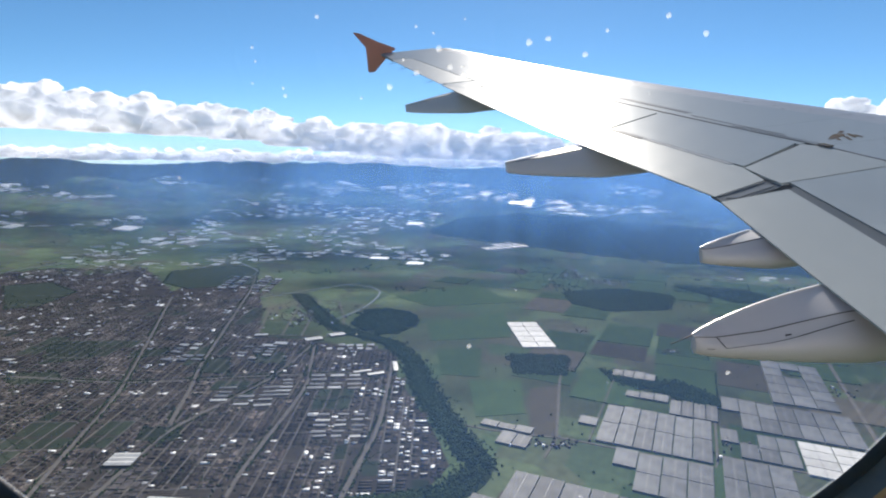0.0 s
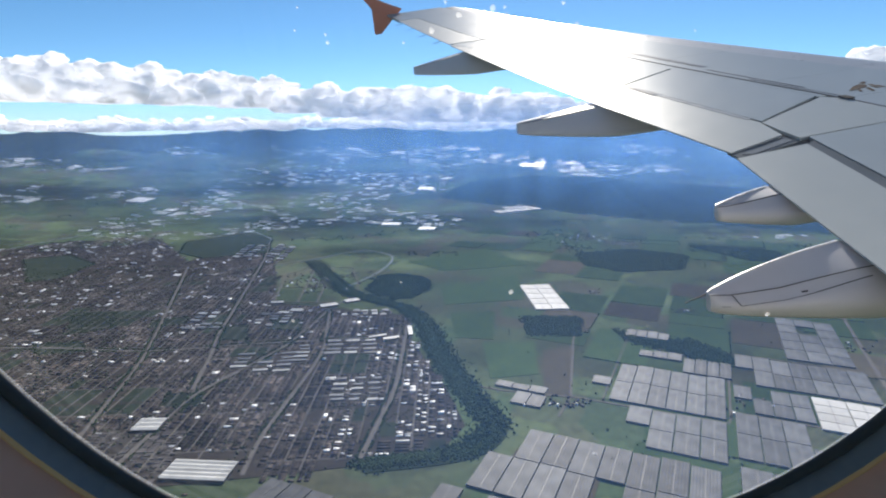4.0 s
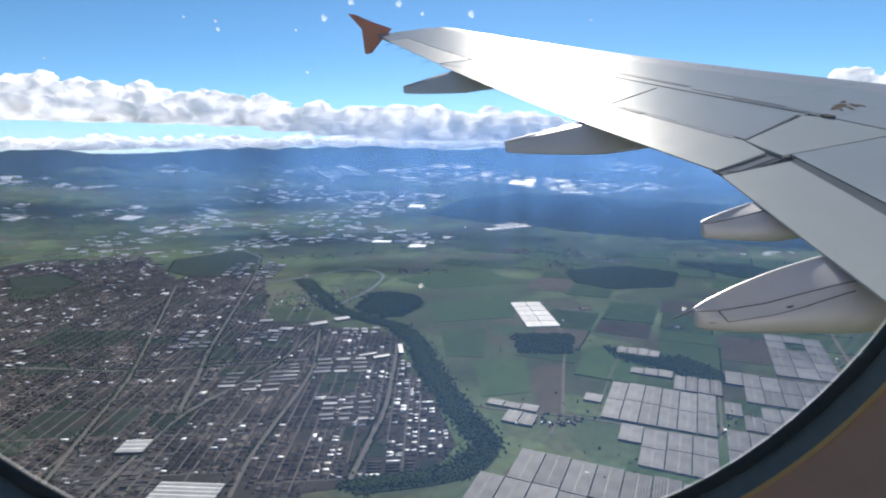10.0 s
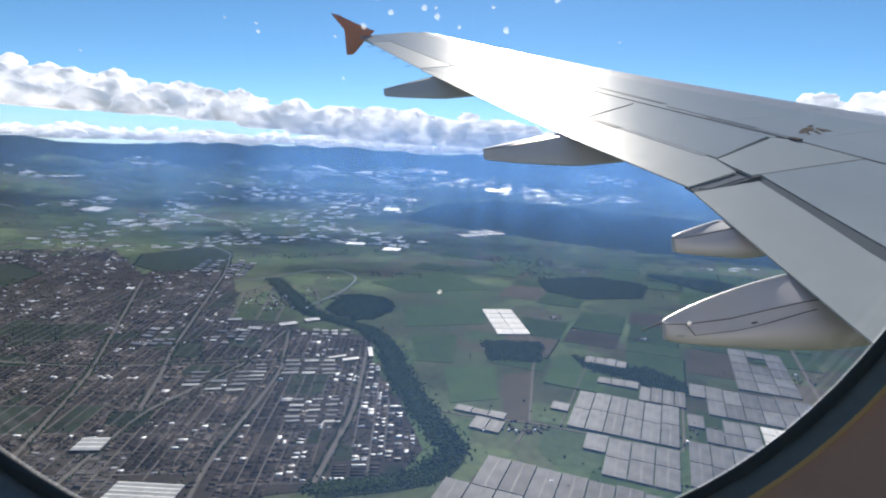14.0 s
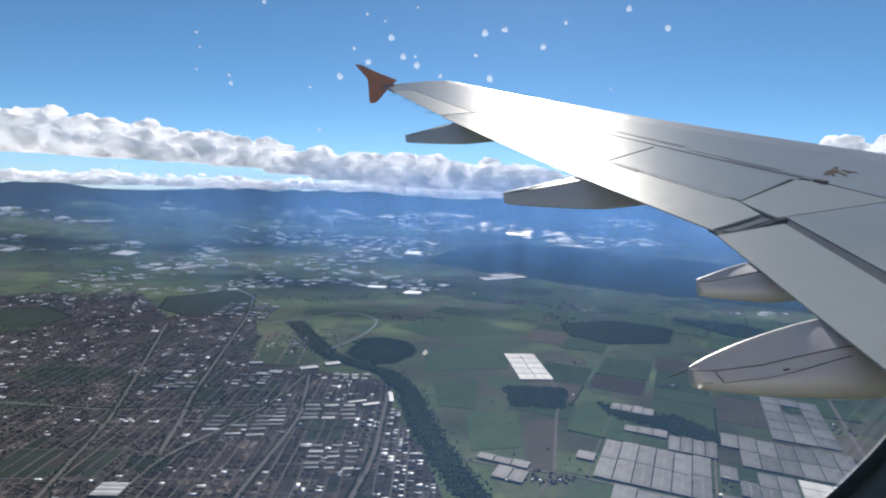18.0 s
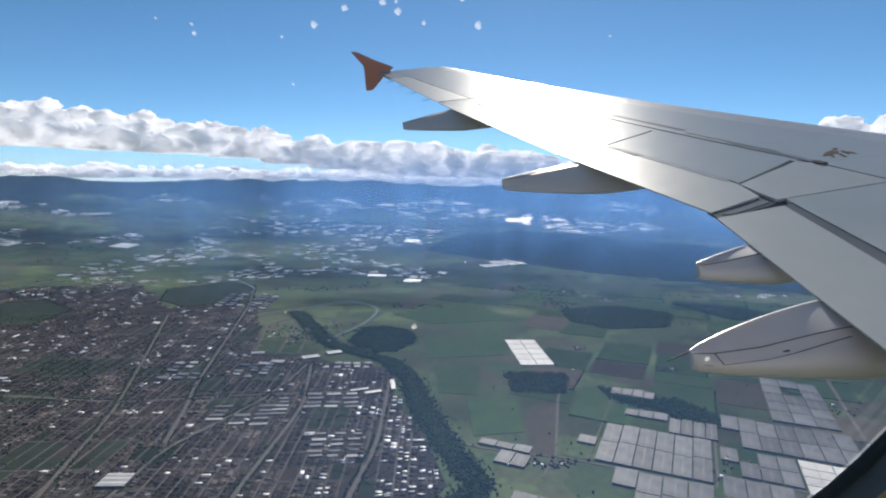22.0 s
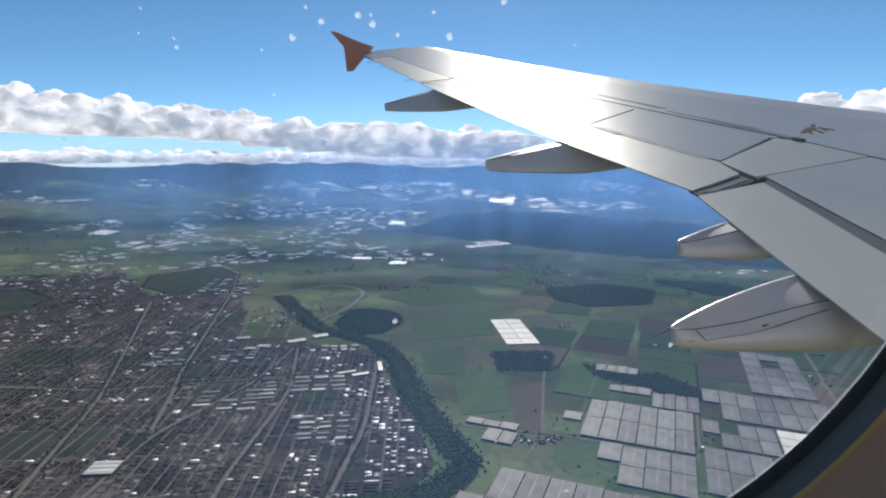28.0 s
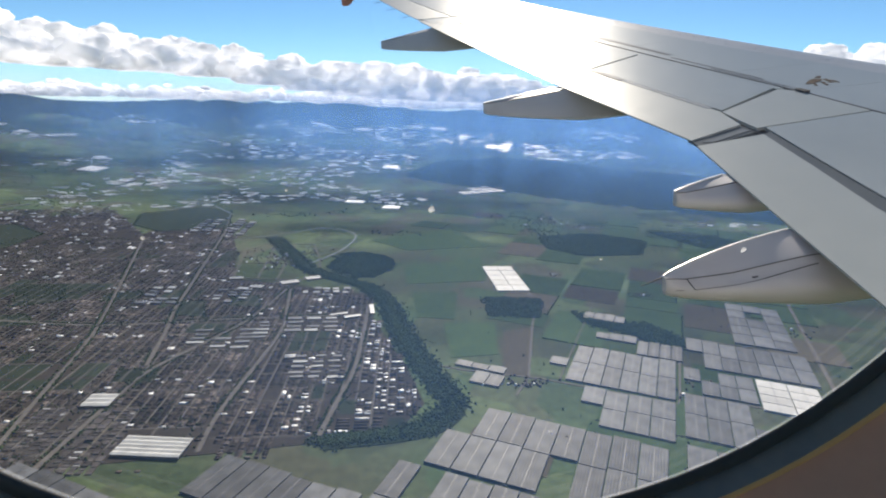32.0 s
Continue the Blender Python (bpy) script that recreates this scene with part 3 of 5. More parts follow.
for (y0, y1) in ((7.44, 7.34),):
    sheet("seal_bracket", ((hinge(y0) + 0.04, y0), (hinge(y1) + 0.04, y1)), ((hinge(y0) - 0.03, y0), (hinge(y1) - 0.03, y1)), GAP, 0.022, 0.02, "small dark bracket on the hinge line")
# flaps and aileron
sheet("inboard_flap", ((-5.94, 2.1), (-5.88, 3.6), (-5.80, 5.0), (-5.73, 5.68), (-5.672, 6.42)), ((trail(2.1), 2.1), (trail(3.6), 3.6), (trail(5.0), 5.0), (trail(5.68), 5.68), (trail(6.36), 6.36)), FLAP_PAINT, 0.0, 0.07, "grey inner trailing-edge flap", n=17, slope=0.015, edge=0.012)
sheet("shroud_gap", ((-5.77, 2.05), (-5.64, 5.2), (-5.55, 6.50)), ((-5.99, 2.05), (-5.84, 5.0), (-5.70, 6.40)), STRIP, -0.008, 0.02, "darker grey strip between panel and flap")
ys = (8.0, 9.5, 11.0, 12.6)
sheet("shroud_strip", *(tuple((shroud(y) - off, y) for y in (8.4, 9.4, 10.4, 11.3)) for off in (-0.004, 0.052)), SEAL_GREY, 0.004, 0.012, "grey shroud strip behind the spoilers")
sheet("shroud_strip", *(tuple((shroud(y) - off, y) for y in (7.2, 7.8, 8.39)) for off in (0.0, 0.040)), WING_BARE, 0.004, 0.012, "pale shroud strip behind the spoilers")
sheet("seal_strip", *(tuple((shroud(y) - off, y) for y in (8.4, 9.4, 10.4, 11.3)) for off in (0.054, 0.066)), GAP_GREY, 0.003, 0.012, "dark grey seal strip")
sheet("outboard_flap", ((-5.722, 6.70), (-5.703, 7.09), *((shroud(y) - 0.014, y) for y in ys)), ((trail(6.49), 6.49), (trail(6.82), 6.82), *((trail(y), y) for y in (7.85, 9.5, 11.1, 12.9))), FLAP_PAINT, 0.0, 0.06, "grey outer trailing-edge flap", slope=0.012, n=26, edge=0.012)
sheet("aileron", ((trail(12.94) + 0.62, 12.94), (trail(15.9) + 0.45, 15.9)), ((trail(12.94), 12.94), (trail(15.9), 15.9)), FLAP_PAINT, 0.0, 0.05, "pale aileron near the tip", edge=0.01)
sheet("skin_panel", ((hinge(12.1), 12.1), (hinge(12.93), 12.93)), ((trail(12.1) + 0.3, 12.1), (trail(12.93) + 0.05, 12.93)), WING_PAINT, -0.006, 0.02)
sheet("tip_panel", ((trail(15.94) + 0.47, 15.94), (trail(16.84) + 0.4, 16.84)), ((trail(15.94) + 0.02, 15.94), (trail(16.84) + 0.02, 16.84)), WING_PAINT, 0.0, 0.05)
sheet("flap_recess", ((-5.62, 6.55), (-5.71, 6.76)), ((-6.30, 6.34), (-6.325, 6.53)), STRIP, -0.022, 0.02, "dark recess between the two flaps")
sheet("flap_end", ((-5.70, 6.575), (-5.72, 6.655)), ((-6.16, 6.405), (-6.24, 6.44)), SEAL_GREY, -0.016, 0.012, "grey end rib of the flap")


def plate(name, outline, y, thick, mat, label="", lean=0.0):
    """An upright plate in the plane of constant y from an outline of (x, z)."""
    n = len(outline)
    v = [(x, y + sgn * thick / 2 + lean * (z - 2.0), z) for sgn in (1, -1) for x, z in outline]
    f = [tuple(range(n)), tuple(range(n, 2 * n))[::-1]] + [(i, n + i, n + (i + 1) % n, (i + 1) % n) for i in range(n)]
    bm = bmesh.new()
    vs = [bm.verts.new(p) for p in v]
    for q in f:
        bm.faces.new([vs[i] for i in q])
    bmesh.ops.recalc_face_normals(bm, faces=bm.faces)
    bmesh.ops.bevel(bm, geom=bm.edges[:], offset=thick * 0.3, segments=2, affect="EDGES")
    me = bpy.data.meshes.new(name)
    bm.to_mesh(me)
    bm.free()
    me.materials.append(mat)
    return part(name, me, wing, label)


plate("tip_fence", [(-9.93, 2.67), (-9.76, 2.63), (-9.35, 2.40), (-8.90, 2.19), (-9.12, 2.03), (-9.50, 1.68), (-9.67, 1.68), (-9.66, 1.95), (-9.65, 2.28)], 16.95, 0.05, ORANGE, "orange-red arrow-shaped wingtip fence")


def fairing(y0, tail, ztail, zbot, front, half, inner=0.65, bow=0.12, drop=0.03, hatch=True, taper=0.75, flat=False, label="pale flap track fairing, canoe-shaped"):
    """A canoe under the trailing edge: blunt tail, leaning upper face, rounded belly, a hatch outlined by seams on the inner flank."""
    te, n = trail(y0), 90
    flat_belly = ((1.0, 1.0), (1.03, 0.1), (0.98, -0.72), (0.88, -0.94), (0.70, -1.0), (-0.70, -1.0), (-0.88, -0.96), (-0.97, -0.86), (-1.0, -0.72), (-0.35 - 0.65 * inner, 0.3), (-inner, 1.0))
    belly = flat_belly if flat else ((1.0, 1.0), (1.03, 0.55), (1.0, 0.1), (0.93, -0.35), (0.78, -0.7), (0.5, -0.92), (0.0, -1.0), (-0.5, -0.92), (-0.78, -0.7), (-0.93, -0.35), (-1.0, 0.1), (-0.5 - 0.5 * inner, 0.6), (-inner, 1.0))

    def section(f):
        x = tail + (front - tail) * f
        s = min(1.0, (x - tail) / (te - tail))
        zt = ztail + 0.045 + (skin(y0) - 0.014 - ztail - 0.045) * s + bow * s * (1 - s)
        if x > te:
            zt = skin(y0) - 0.014 - min(0.12, 0.1 * max(0, x - te - 0.05))
        fade = 1 - max(0, (f - 0.7) / 0.3) ** 2 * 0.96
        zb = ztail - 0.07 + (zbot - ztail + 0.07) * min(1, (x - tail) / (1.15 * (te - tail))) ** 0.75
        zb = zt + (zb - zt) * fade
        w = (0.03 + (half - 0.03) * s ** taper) * (0.25 + 0.75 * fade)
        lean = (1 + inner) * w * (0.34 - 0.30 * s) * min(1, 8 * s) + drop * min(1, 2.2 * s) * fade
        return x, zt, zb, w, lean / (1 + inner)

    def flank(f, d, out=0.007):
        """A point on the inner flank: d is 1 at its upper edge, -1 at the keel."""
        x, zt, zb, w, lean = section(f)
        knots = [(-inner, 1.0), (-0.5 - 0.5 * inner, 0.6), (-1.0, 0.1), (-0.93, -0.35), (-0.78, -0.7)]
        (ca, da), (cb, db) = next((p, q) for p, q in zip(knots, knots[1:]) if d >= q[1] or q is knots[-1])
        p, q = (Vector((x, y0 + c * w, (zt + zb) / 2 + e * (zt - zb) / 2 + (c - 1) * lean * max(0, e))) for c, e in ((ca, da), (cb, db)))
        r = p.lerp(q, (da - d) / (da - db))
        return (r.x, r.y - out, r.z)

    top_v, low_v, rim_v, upper, lower = [], [], [], [], []
    for i in range(n):
        f = i / (n - 1)
        x, zt, zb, w, lean = section(f)
        top_v += [(x, y0 + c * w, zt + (c - 1) * lean) for c in (-inner, 0.25 - 0.75 * inner, 0.5 - 0.5 * inner, 0.75 - 0.25 * inner, 1.0)]
        low_v += [(x, y0 + c * w, (zt + zb) / 2 + d * (zt - zb) / 2 + (c - 1) * lean * max(0, d)) for c, d in belly]
        if x < te + 0.02:
            rim_v += [(x, y0 + w, zt), (x, y0 + w - 0.003, zt + 0.007), (x, y0 + w - 0.011, zt + 0.005)]
        tall = zt - zb - (1 + inner) * lean
        if f < 0.62:
            upper += [flank(f, 1.0), flank(f, 1.0 - 0.009 / tall)]
    m = len(belly)
    body = part("flap_track_fairing", mesh("flap_track_fairing", low_v, grid_faces(n, m) + [tuple(range(m)), tuple(range((n - 1) * m, n * m))], FAIRING, True), wing, label)
    for k in (-2, -1):
        body.data.polygons[len(body.data.polygons) + k].use_smooth = False
    part("upper_face", mesh("upper_face", top_v, grid_faces(n, 5), FAIRING, True), body)
    # thin white strip painting the light caught by the outer edge
    part("lit_edge_strip", mesh("lit_edge_strip", rim_v, grid_faces(len(rim_v) // 3, 3), LIT_EDGE, True), body, "white strip painting the sunlit edge")
    part("seam", mesh("seam", upper, grid_faces(len(upper) // 2, 2), GAP_GREY), body, "dark panel seam")
    if hatch:
        for k in range(25):
            g = k / 24
            f, off = 0.041 + 0.208 * g, 0.066 - 0.03 * g
            x, zt, zb, w, lean = section(f)
            tall = zt - zb - (1 + inner) * lean
            lower += [flank(f, 1 - 2 * off / tall), flank(f, 1 - 2 * (off + 0.0045) / tall)]
            if k == 0:
                hook = [flank(0.033, 1.0), flank(0.0355, 1.0), flank(0.0425, 1 - 2 * off / tall), flank(0.040, 1 - 2 * off / tall)]
            if k == 11:
                slot = [flank(0.138 + a, 1 - (0.066 + b) / tall) for a, b in ((0, 0), (0.010, 0), (0.010, 0.012), (0, 0.012))]
        part("seam", mesh("seam", lower, grid_faces(25, 2), GAP_GREY), body, "dark panel seam")
        part("seam", mesh("seam", hook, [(0, 1, 2, 3)], GAP_GREY), body, "dark panel seam")
        part("latch", mesh("latch", slot, [(0, 1, 2, 3)], GAP), body, "small dark latch slot")
        part("latch", mesh("latch", [flank(0.014, 0.0), flank(0.026, 0.0), flank(0.026, -0.06), flank(0.014, -0.06)], [(0, 1, 2, 3)], GAP), body, "small dark latch slot")
    return body


f1 = fairing(4.70, -7.43, 0.09, -0.17, -3.6, 0.22, 0.15, 0.10, 0.055)
fairing(5.64, -6.89, 0.275, 0.10, -3.4, 0.17, -0.1, 0.04, 0.01, False, 1.0)
fairing(8.35, -7.86, 0.585, 0.34, -4.8, 0.20, -0.25, 0.01, 0.0, False, 1.0, True)
fairing(12.20, -8.91, 1.085, 0.88, -6.6, 0.17, -0.25, 0.01, 0.0, False, 1.0, True)


def rod(name, p, q, r, mat, parent, label="", r2=None):
    p, q = Vector(p), Vector(q)
    d = (q - p).normalized()
    u = d.orthogonal().normalized()
    w = d.cross(u)
    v = [tuple(c + (u * math.cos(k * math.pi / 3) + w * math.sin(k * math.pi / 3)) * rr) for c, rr in ((p, r), (q, r if r2 is None else r2)) for k in range(6)]
    return part(name, mesh(name, v, [(k, (k + 1) % 6, 6 + (k + 1) % 6, 6 + k) for k in range(6)] + [(5, 4, 3, 2, 1, 0), (6, 7, 8, 9, 10, 11)], mat), parent, label)


# static wicks at the trailing edge and on the fairings
for y in (13.4, 14.2, 15.0, 15.7):
    rod("static_wick", (trail(y) + 0.02, y, skin(y) - 0.03), (trail(y) - 0.16, y - 0.02, skin(y) - 0.05), 0.006, GAP, wing, "thin dark static wick", 0.003)
rod("static_wick", (-7.45, 4.70, 0.14), (-7.58, 4.70, 0.10), 0.005, GAP, f1, "thin dark static wick", 0.003)
# small brown painted emblem on the skin: a humped body with short strokes
for pts in ([(-4.42, 7.60), (-4.36, 7.66), (-4.27, 7.73), (-4.19, 7.75), (-4.15, 7.70), (-4.20, 7.645), (-4.29, 7.62), (-4.36, 7.59)], [(-4.17, 7.79), (-4.10, 7.83), (-4.08, 7.80), (-4.14, 7.75)], [(-4.14, 7.70), (-4.09, 7.71), (-4.12, 7.56), (-4.15, 7.57)],
            [(-4.23, 7.62), (-4.19, 7.62), (-4.22, 7.49), (-4.25, 7.50)], [(-4.33, 7.60), (-4.30, 7.60), (-4.33, 7.52), (-4.36, 7.53)], [(-4.12, 7.67), (-4.06, 7.64), (-4.05, 7.55), (-4.075, 7.55)]):
    v, f = prism(pts, 0, 0.003)
    part("emblem_stroke", mesh("emblem_stroke", [(x, y, z + skin(y) + 0.0005) for x, y, z in v], f, EMBLEM), wing, "brown painted emblem stroke")

# ---- cabin window ----
WX, WZ, WA, WB, WY = -9.0456, 1.9624, 0.1373, 0.1908, 1.8339
window = thing("window_1", AIR, "oval airliner window with dark seal and tan rim", "window", "", "structure")


def oval(grow, n=96):
    out = []
    for k in range(n):
        a = 2 * math.pi * k / n
        c, s = math.cos(a), math.sin(a)
        b = WB if s < 0 else 0.170
        e = 0.81 if s < 0 else 0.72
        out.append((WX + (WA + grow) * math.copysign(abs(c) ** e, c), WZ + (b + grow) * math.copysign(abs(s) ** e, s)))
    return out


def band(name, steps, mat, label):
    v = []
    for grow, y in steps:
        v += [(x, y, z) for x, z in oval(grow)]
    n = 96
    f = [(i * n + k, i * n + (k + 1) % n, (i + 1) * n + (k + 1) % n, (i + 1) * n + k) for i in range(len(steps) - 1) for k in range(n)]
    return part(name, mesh(name, v, f, mat, True), window, label)


band("outer_seal", [(0.0, WY + 0.0005), (0.0, WY), (0.0006, WY - 0.0007), (0.0022, WY - 0.0011), (0.0030, WY - 0.0008), (0.0032, WY + 0.001)], SEAL, "black rubber seal")
band("reveal", [(0.0030, WY + 0.001), (0.0033, WY - 0.0006), (0.0040, WY - 0.0020), (0.0050, WY - 0.0040), (0.0055, WY - 0.0052)], REVEAL, "blue-grey plastic reveal")
band("rim", [(0.0053, WY - 0.0048), (0.0056, WY - 0.0055), (0.0059, WY - 0.0058), (0.0062, WY - 0.0056), (0.0064, WY - 0.0050)], LIP, "tan rim edge")

# the outer pane: clear, with a faint film of dust and dried specks on it
PANE = bpy.data.materials.new("window_pane")
PANE.use_nodes = True
_n, _l = PANE.node_tree.nodes, PANE.node_tree.links.new
_clear, _film, _shine, _a, _b, _co, _noise, _amount = (_n.new("ShaderNode" + k) for k in ("BsdfTransparent", "BsdfTranslucent", "BsdfGlossy", "MixShader", "MixShader", "TexCoord", "TexNoise", "MapRange"))
_film.inputs[0].default_value, _shine.inputs["Roughness"].default_value = (0.8, 0.8, 0.8, 1), 0.03
_noise.inputs["Scale"].default_value, _noise.inputs["Detail"].default_value = 22, 6
_l(_co.outputs["Object"], _noise.inputs["Vector"])
for _k, _v in (("From Min", 0.35), ("From Max", 0.7), ("To Min", 0.003), ("To Max", 0.010)):
    _amount.inputs[_k].default_value = _v
_l(_noise.outputs["Fac"], _amount.inputs["Value"])
_l(_amount.outputs[0], _a.inputs[0])
_l(_clear.outputs[0], _a.inputs[1])
_l(_film.outputs[0], _a.inputs[2])
_b.inputs[0].default_value = 0.02
_l(_a.outputs[0], _b.inputs[1])
_l(_shine.outputs[0], _b.inputs[2])
_l(_b.outputs[0], _n["Material Output"].inputs[0])
rim = oval(0.0025)
pane = part("pane", mesh("pane", [(x, WY + 0.0008, z) for x, z in rim], [tuple(range(len(rim)))], PANE), window, "clear pane with a faint dusty film")
SCUFF = bpy.data.materials.new("scuffed_acrylic")
SCUFF.use_nodes = True
_n, _l = SCUFF.node_tree.nodes, SCUFF.node_tree.links.new
_clear, _film, _a = (_n.new("ShaderNode" + k) for k in ("BsdfTransparent", "BsdfTranslucent", "MixShader"))
_film.inputs[0].default_value, _a.inputs[0].default_value = (0.75, 0.78, 0.82, 1), 0.13
_l(_clear.outputs[0], _a.inputs[1])
_l(_film.outputs[0], _a.inputs[2])
_l(_a.outputs[0], _n["Material Output"].inputs[0])
band("pane_edge", [(-0.0007, WY + 0.0006), (-0.0001, WY + 0.0005)], SCUFF, "pale scuffed edge of the pane")
# faint pale bands paint the rim's reflections in the double pane
RIM_REFLECTION = SCUFF.copy()
RIM_REFLECTION.node_tree.nodes["Mix Shader"].inputs[0].default_value = 0.014
for inset, wide in ((0.0042, 0.0012), (0.0080, 0.0024), (0.0118, 0.0007)):
    band("rim_reflection", [(-inset, WY + 0.0006), (-inset + wide, WY + 0.0005)], RIM_REFLECTION, "faint painted reflection of the rim in the pane")
SPECK = bpy.data.materials.new("dried_speck")
SPECK.use_nodes = True
_n, _l = SPECK.node_tree.nodes, SPECK.node_tree.links.new
_clear, _film, _a = (_n.new("ShaderNode" + k) for k in ("BsdfTransparent", "BsdfTranslucent", "MixShader"))
_film.inputs[0].default_value, _a.inputs[0].default_value = (0.9, 0.9, 0.9, 1), 0.27
_l(_clear.outputs[0], _a.inputs[1])
_l(_film.outputs[0], _a.inputs[2])
_l(_a.outputs[0], _n["Material Output"].inputs[0])
sr = random.Random(41)
for k in range(44):
    if k < 30:   # a cluster high on the pane
        x, z = sr.gauss(-9.042, 0.026), sr.gauss(1.914, 0.010)
    else:
        x, z = sr.uniform(-9.13, -8.97), sr.uniform(1.83, 1.93)
    size = sr.choice((0.00025, 0.0003, 0.0004, 0.0006))
    pts = [(size * (1 + 0.3 * sr.uniform(-1, 1)) * math.cos(a * math.tau / 9), size * (1 + 0.3 * sr.uniform(-1, 1)) * math.sin(a * math.tau / 9)) for a in range(9)]
    v = [(x + a, WY + 0.0004, z + b) for a, b in pts] + [(x + 0.5 * a, WY + 0.0002, z + 0.5 * b) for a, b in pts]
    part("speck", mesh("speck", v, [(a, (a + 1) % 9, 9 + (a + 1) % 9, 9 + a) for a in range(9)] + [tuple(range(9, 18))], SPECK), pane, "dried white speck" if k == 0 else "")


# cabin lining: the side wall with its window hole, and plain surfaces that close the cabin
def wall_with_hole(name, grow, y, half_w, z0, z1, mat, label, thick):
    n = 96
    inner = oval(grow, n)
    outer = []
    for x, z in inner:
        d = Vector((x - WX, z - WZ))
        k = min(half_w / abs(d.x) if d.x else 1e9, ((z1 - WZ) if d.y > 0 else (WZ - z0)) / abs(d.y) if d.y else 1e9)
        outer.append((WX + d.x * k, WZ + d.y * k))
    v = [(x, yy, z) for yy in (y, y + thick) for ring in (inner, outer) for x, z in ring]
    f = []
    for k in range(n):
        j = (k + 1) % n
        f += [(k, j, n + j, n + k), (2 * n + k, 3 * n + k, 3 * n + j, 2 * n + j), (k, 2 * n + k, 2 * n + j, j), (n + k, n + j, 3 * n + j, 3 * n + k)]
    ob = new(name, mesh(name, v, f, mat))
    ob.matrix_world = AIR
    return tagged(ob, label, "wall", "", "structure")


band("surround", [(0.0063, WY - 0.0052), (0.0095, WY - 0.0086), (0.022, WY - 0.024), (0.040, WY - 0.044), (0.065, WY - 0.060), (0.102, WY - 0.066)], PANEL, "rose-brown moulded window surround")
wall_with_hole("wall_left", 0.10, WY - 0.0660, 0.9, 1.0, 2.5, PANEL, "rose-brown plastic cabin side wall", 0.01)
# unseen surfaces; the right wall's added openings let in daylight for the surround
for nm, lo, hi, lab, cat in (("floor", (-10, -1.8, 0.95), (-8.1, 1.83, 1.0), "grey cabin floor", "floor"), ("ceiling", (-10, -1.8, 2.5), (-8.1, 1.83, 2.55), "pale cabin ceiling", "ceiling"),
                             *((f"wall_right_{k}", lo, hi, "pale cabin wall with window openings", "wall") for k, (lo, hi) in enumerate(
                                 [((-10, -1.85, 1.0), (-8.1, -1.8, 1.65)), ((-10, -1.85, 2.1), (-8.1, -1.8, 2.5))] + [((x, -1.85, 1.65), (x + 0.17, -1.8, 2.1)) for x in (-10, -9.52, -9.04, -8.56)]))):
    v, f = prism([(lo[0], lo[1]), (hi[0], lo[1]), (hi[0], hi[1]), (lo[0], hi[1])], lo[2], hi[2])
    ob = new(nm, mesh(nm, v, f, CABIN))
    ob.matrix_world = AIR
    tagged(ob, lab, cat, "", "structure")

# the pale outer skin of the fuselage on this side, with an opening round the window
# out of sight; added to bounce sunlight onto the fairings' inner flanks
def fuselage(x0, x1, a0, a1):
    """A curved wall between two lengths and two angles (degrees up from level)."""
    n, v = 12, []
    for r in (1.98, 1.95):
        for x in (x0, x1):
            for k in range(n + 1):
                a = radians(a0 + (a1 - a0) * k / n)
                v.append((x, r * math.cos(a), 1.35 + r * math.sin(a)))
    m = n + 1
    f = [(k, k + 1, m + k + 1, m + k) for k in range(n)] + [(2 * m + k, 3 * m + k, 3 * m + k + 1, 2 * m + k + 1) for k in range(n)]
    ob = new("outer_wall", mesh("outer_wall", v, f, FUSELAGE, True))
    ob.matrix_world = AIR
    return tagged(ob, "pale grey painted outer skin of the fuselage", "wall", "", "structure")


for x0, x1, a0, a1 in ((-22, 9, -80, 2), (-22, 9, 31, 80), (-22, -9.65, 2, 31), (-8.45, 9, 2, 31)):
    fuselage(x0, x1, a0, a1)

# ---- roads, river and fields ----
def strip(name, pts, wide, mat, label, category, lift=0.15, kind="structure", curve=False):
    v, dense = [], []
    if curve:
        q = [Vector(a) for a in (pts[0], *pts, pts[-1])]
        pts = [tuple(0.5 * (2 * b + (c - a) * t + (2 * a - 5 * b + 4 * c - d) * t * t + (3 * b - a - 3 * c + d) * t ** 3)) for a, b, c, d in zip(q, q[1:], q[2:], q[3:]) for t in (0, 0.17, 0.33, 0.5, 0.67, 0.83)] + [tuple(q[-1])]
    for (a, b) in zip(pts, pts[1:]):
        k = max(1, int(math.dist(a, b) / 40))
        dense += [(a[0] + (b[0] - a[0]) * i / k, a[1] + (b[1] - a[1]) * i / k) for i in range(k)]
    dense.append(pts[-1])
    for i, p in enumerate(dense):
        a, b = Vector(dense[max(0, i - 1)]), Vector(dense[min(len(dense) - 1, i + 1)])
        d = (b - a).normalized() * wide / 2
        for s in (1, -1):
            x, y = p[0] - s * d.y, p[1] + s * d.x
            v.append((x, y, rise(x, y) + lift))
            v.append((x, y, rise(x, y) - 0.4))
    f = []
    for i in range(len(dense) - 1):
        k = 4 * i
        f += [(k, k + 2, k + 6, k + 4), (k, k + 4, k + 5, k + 1), (k + 2, k + 3, k + 7, k + 6)]
    return tagged(new(name, mesh(name, v, f, mat)), label, category, "", kind)


CITY = [(-1500, 1100), (-1013, 1612), (-757, 1677), (-545, 1346), (-501, 1445), (-407, 1566), (-330, 1300), (-287, 1145), (-258, 989), (-19, 898), (-8, 776), (33, 621), (47, 534), (15, 480), (-110, 462), (-420, 430), (-900, 350), (-1500, 700)]


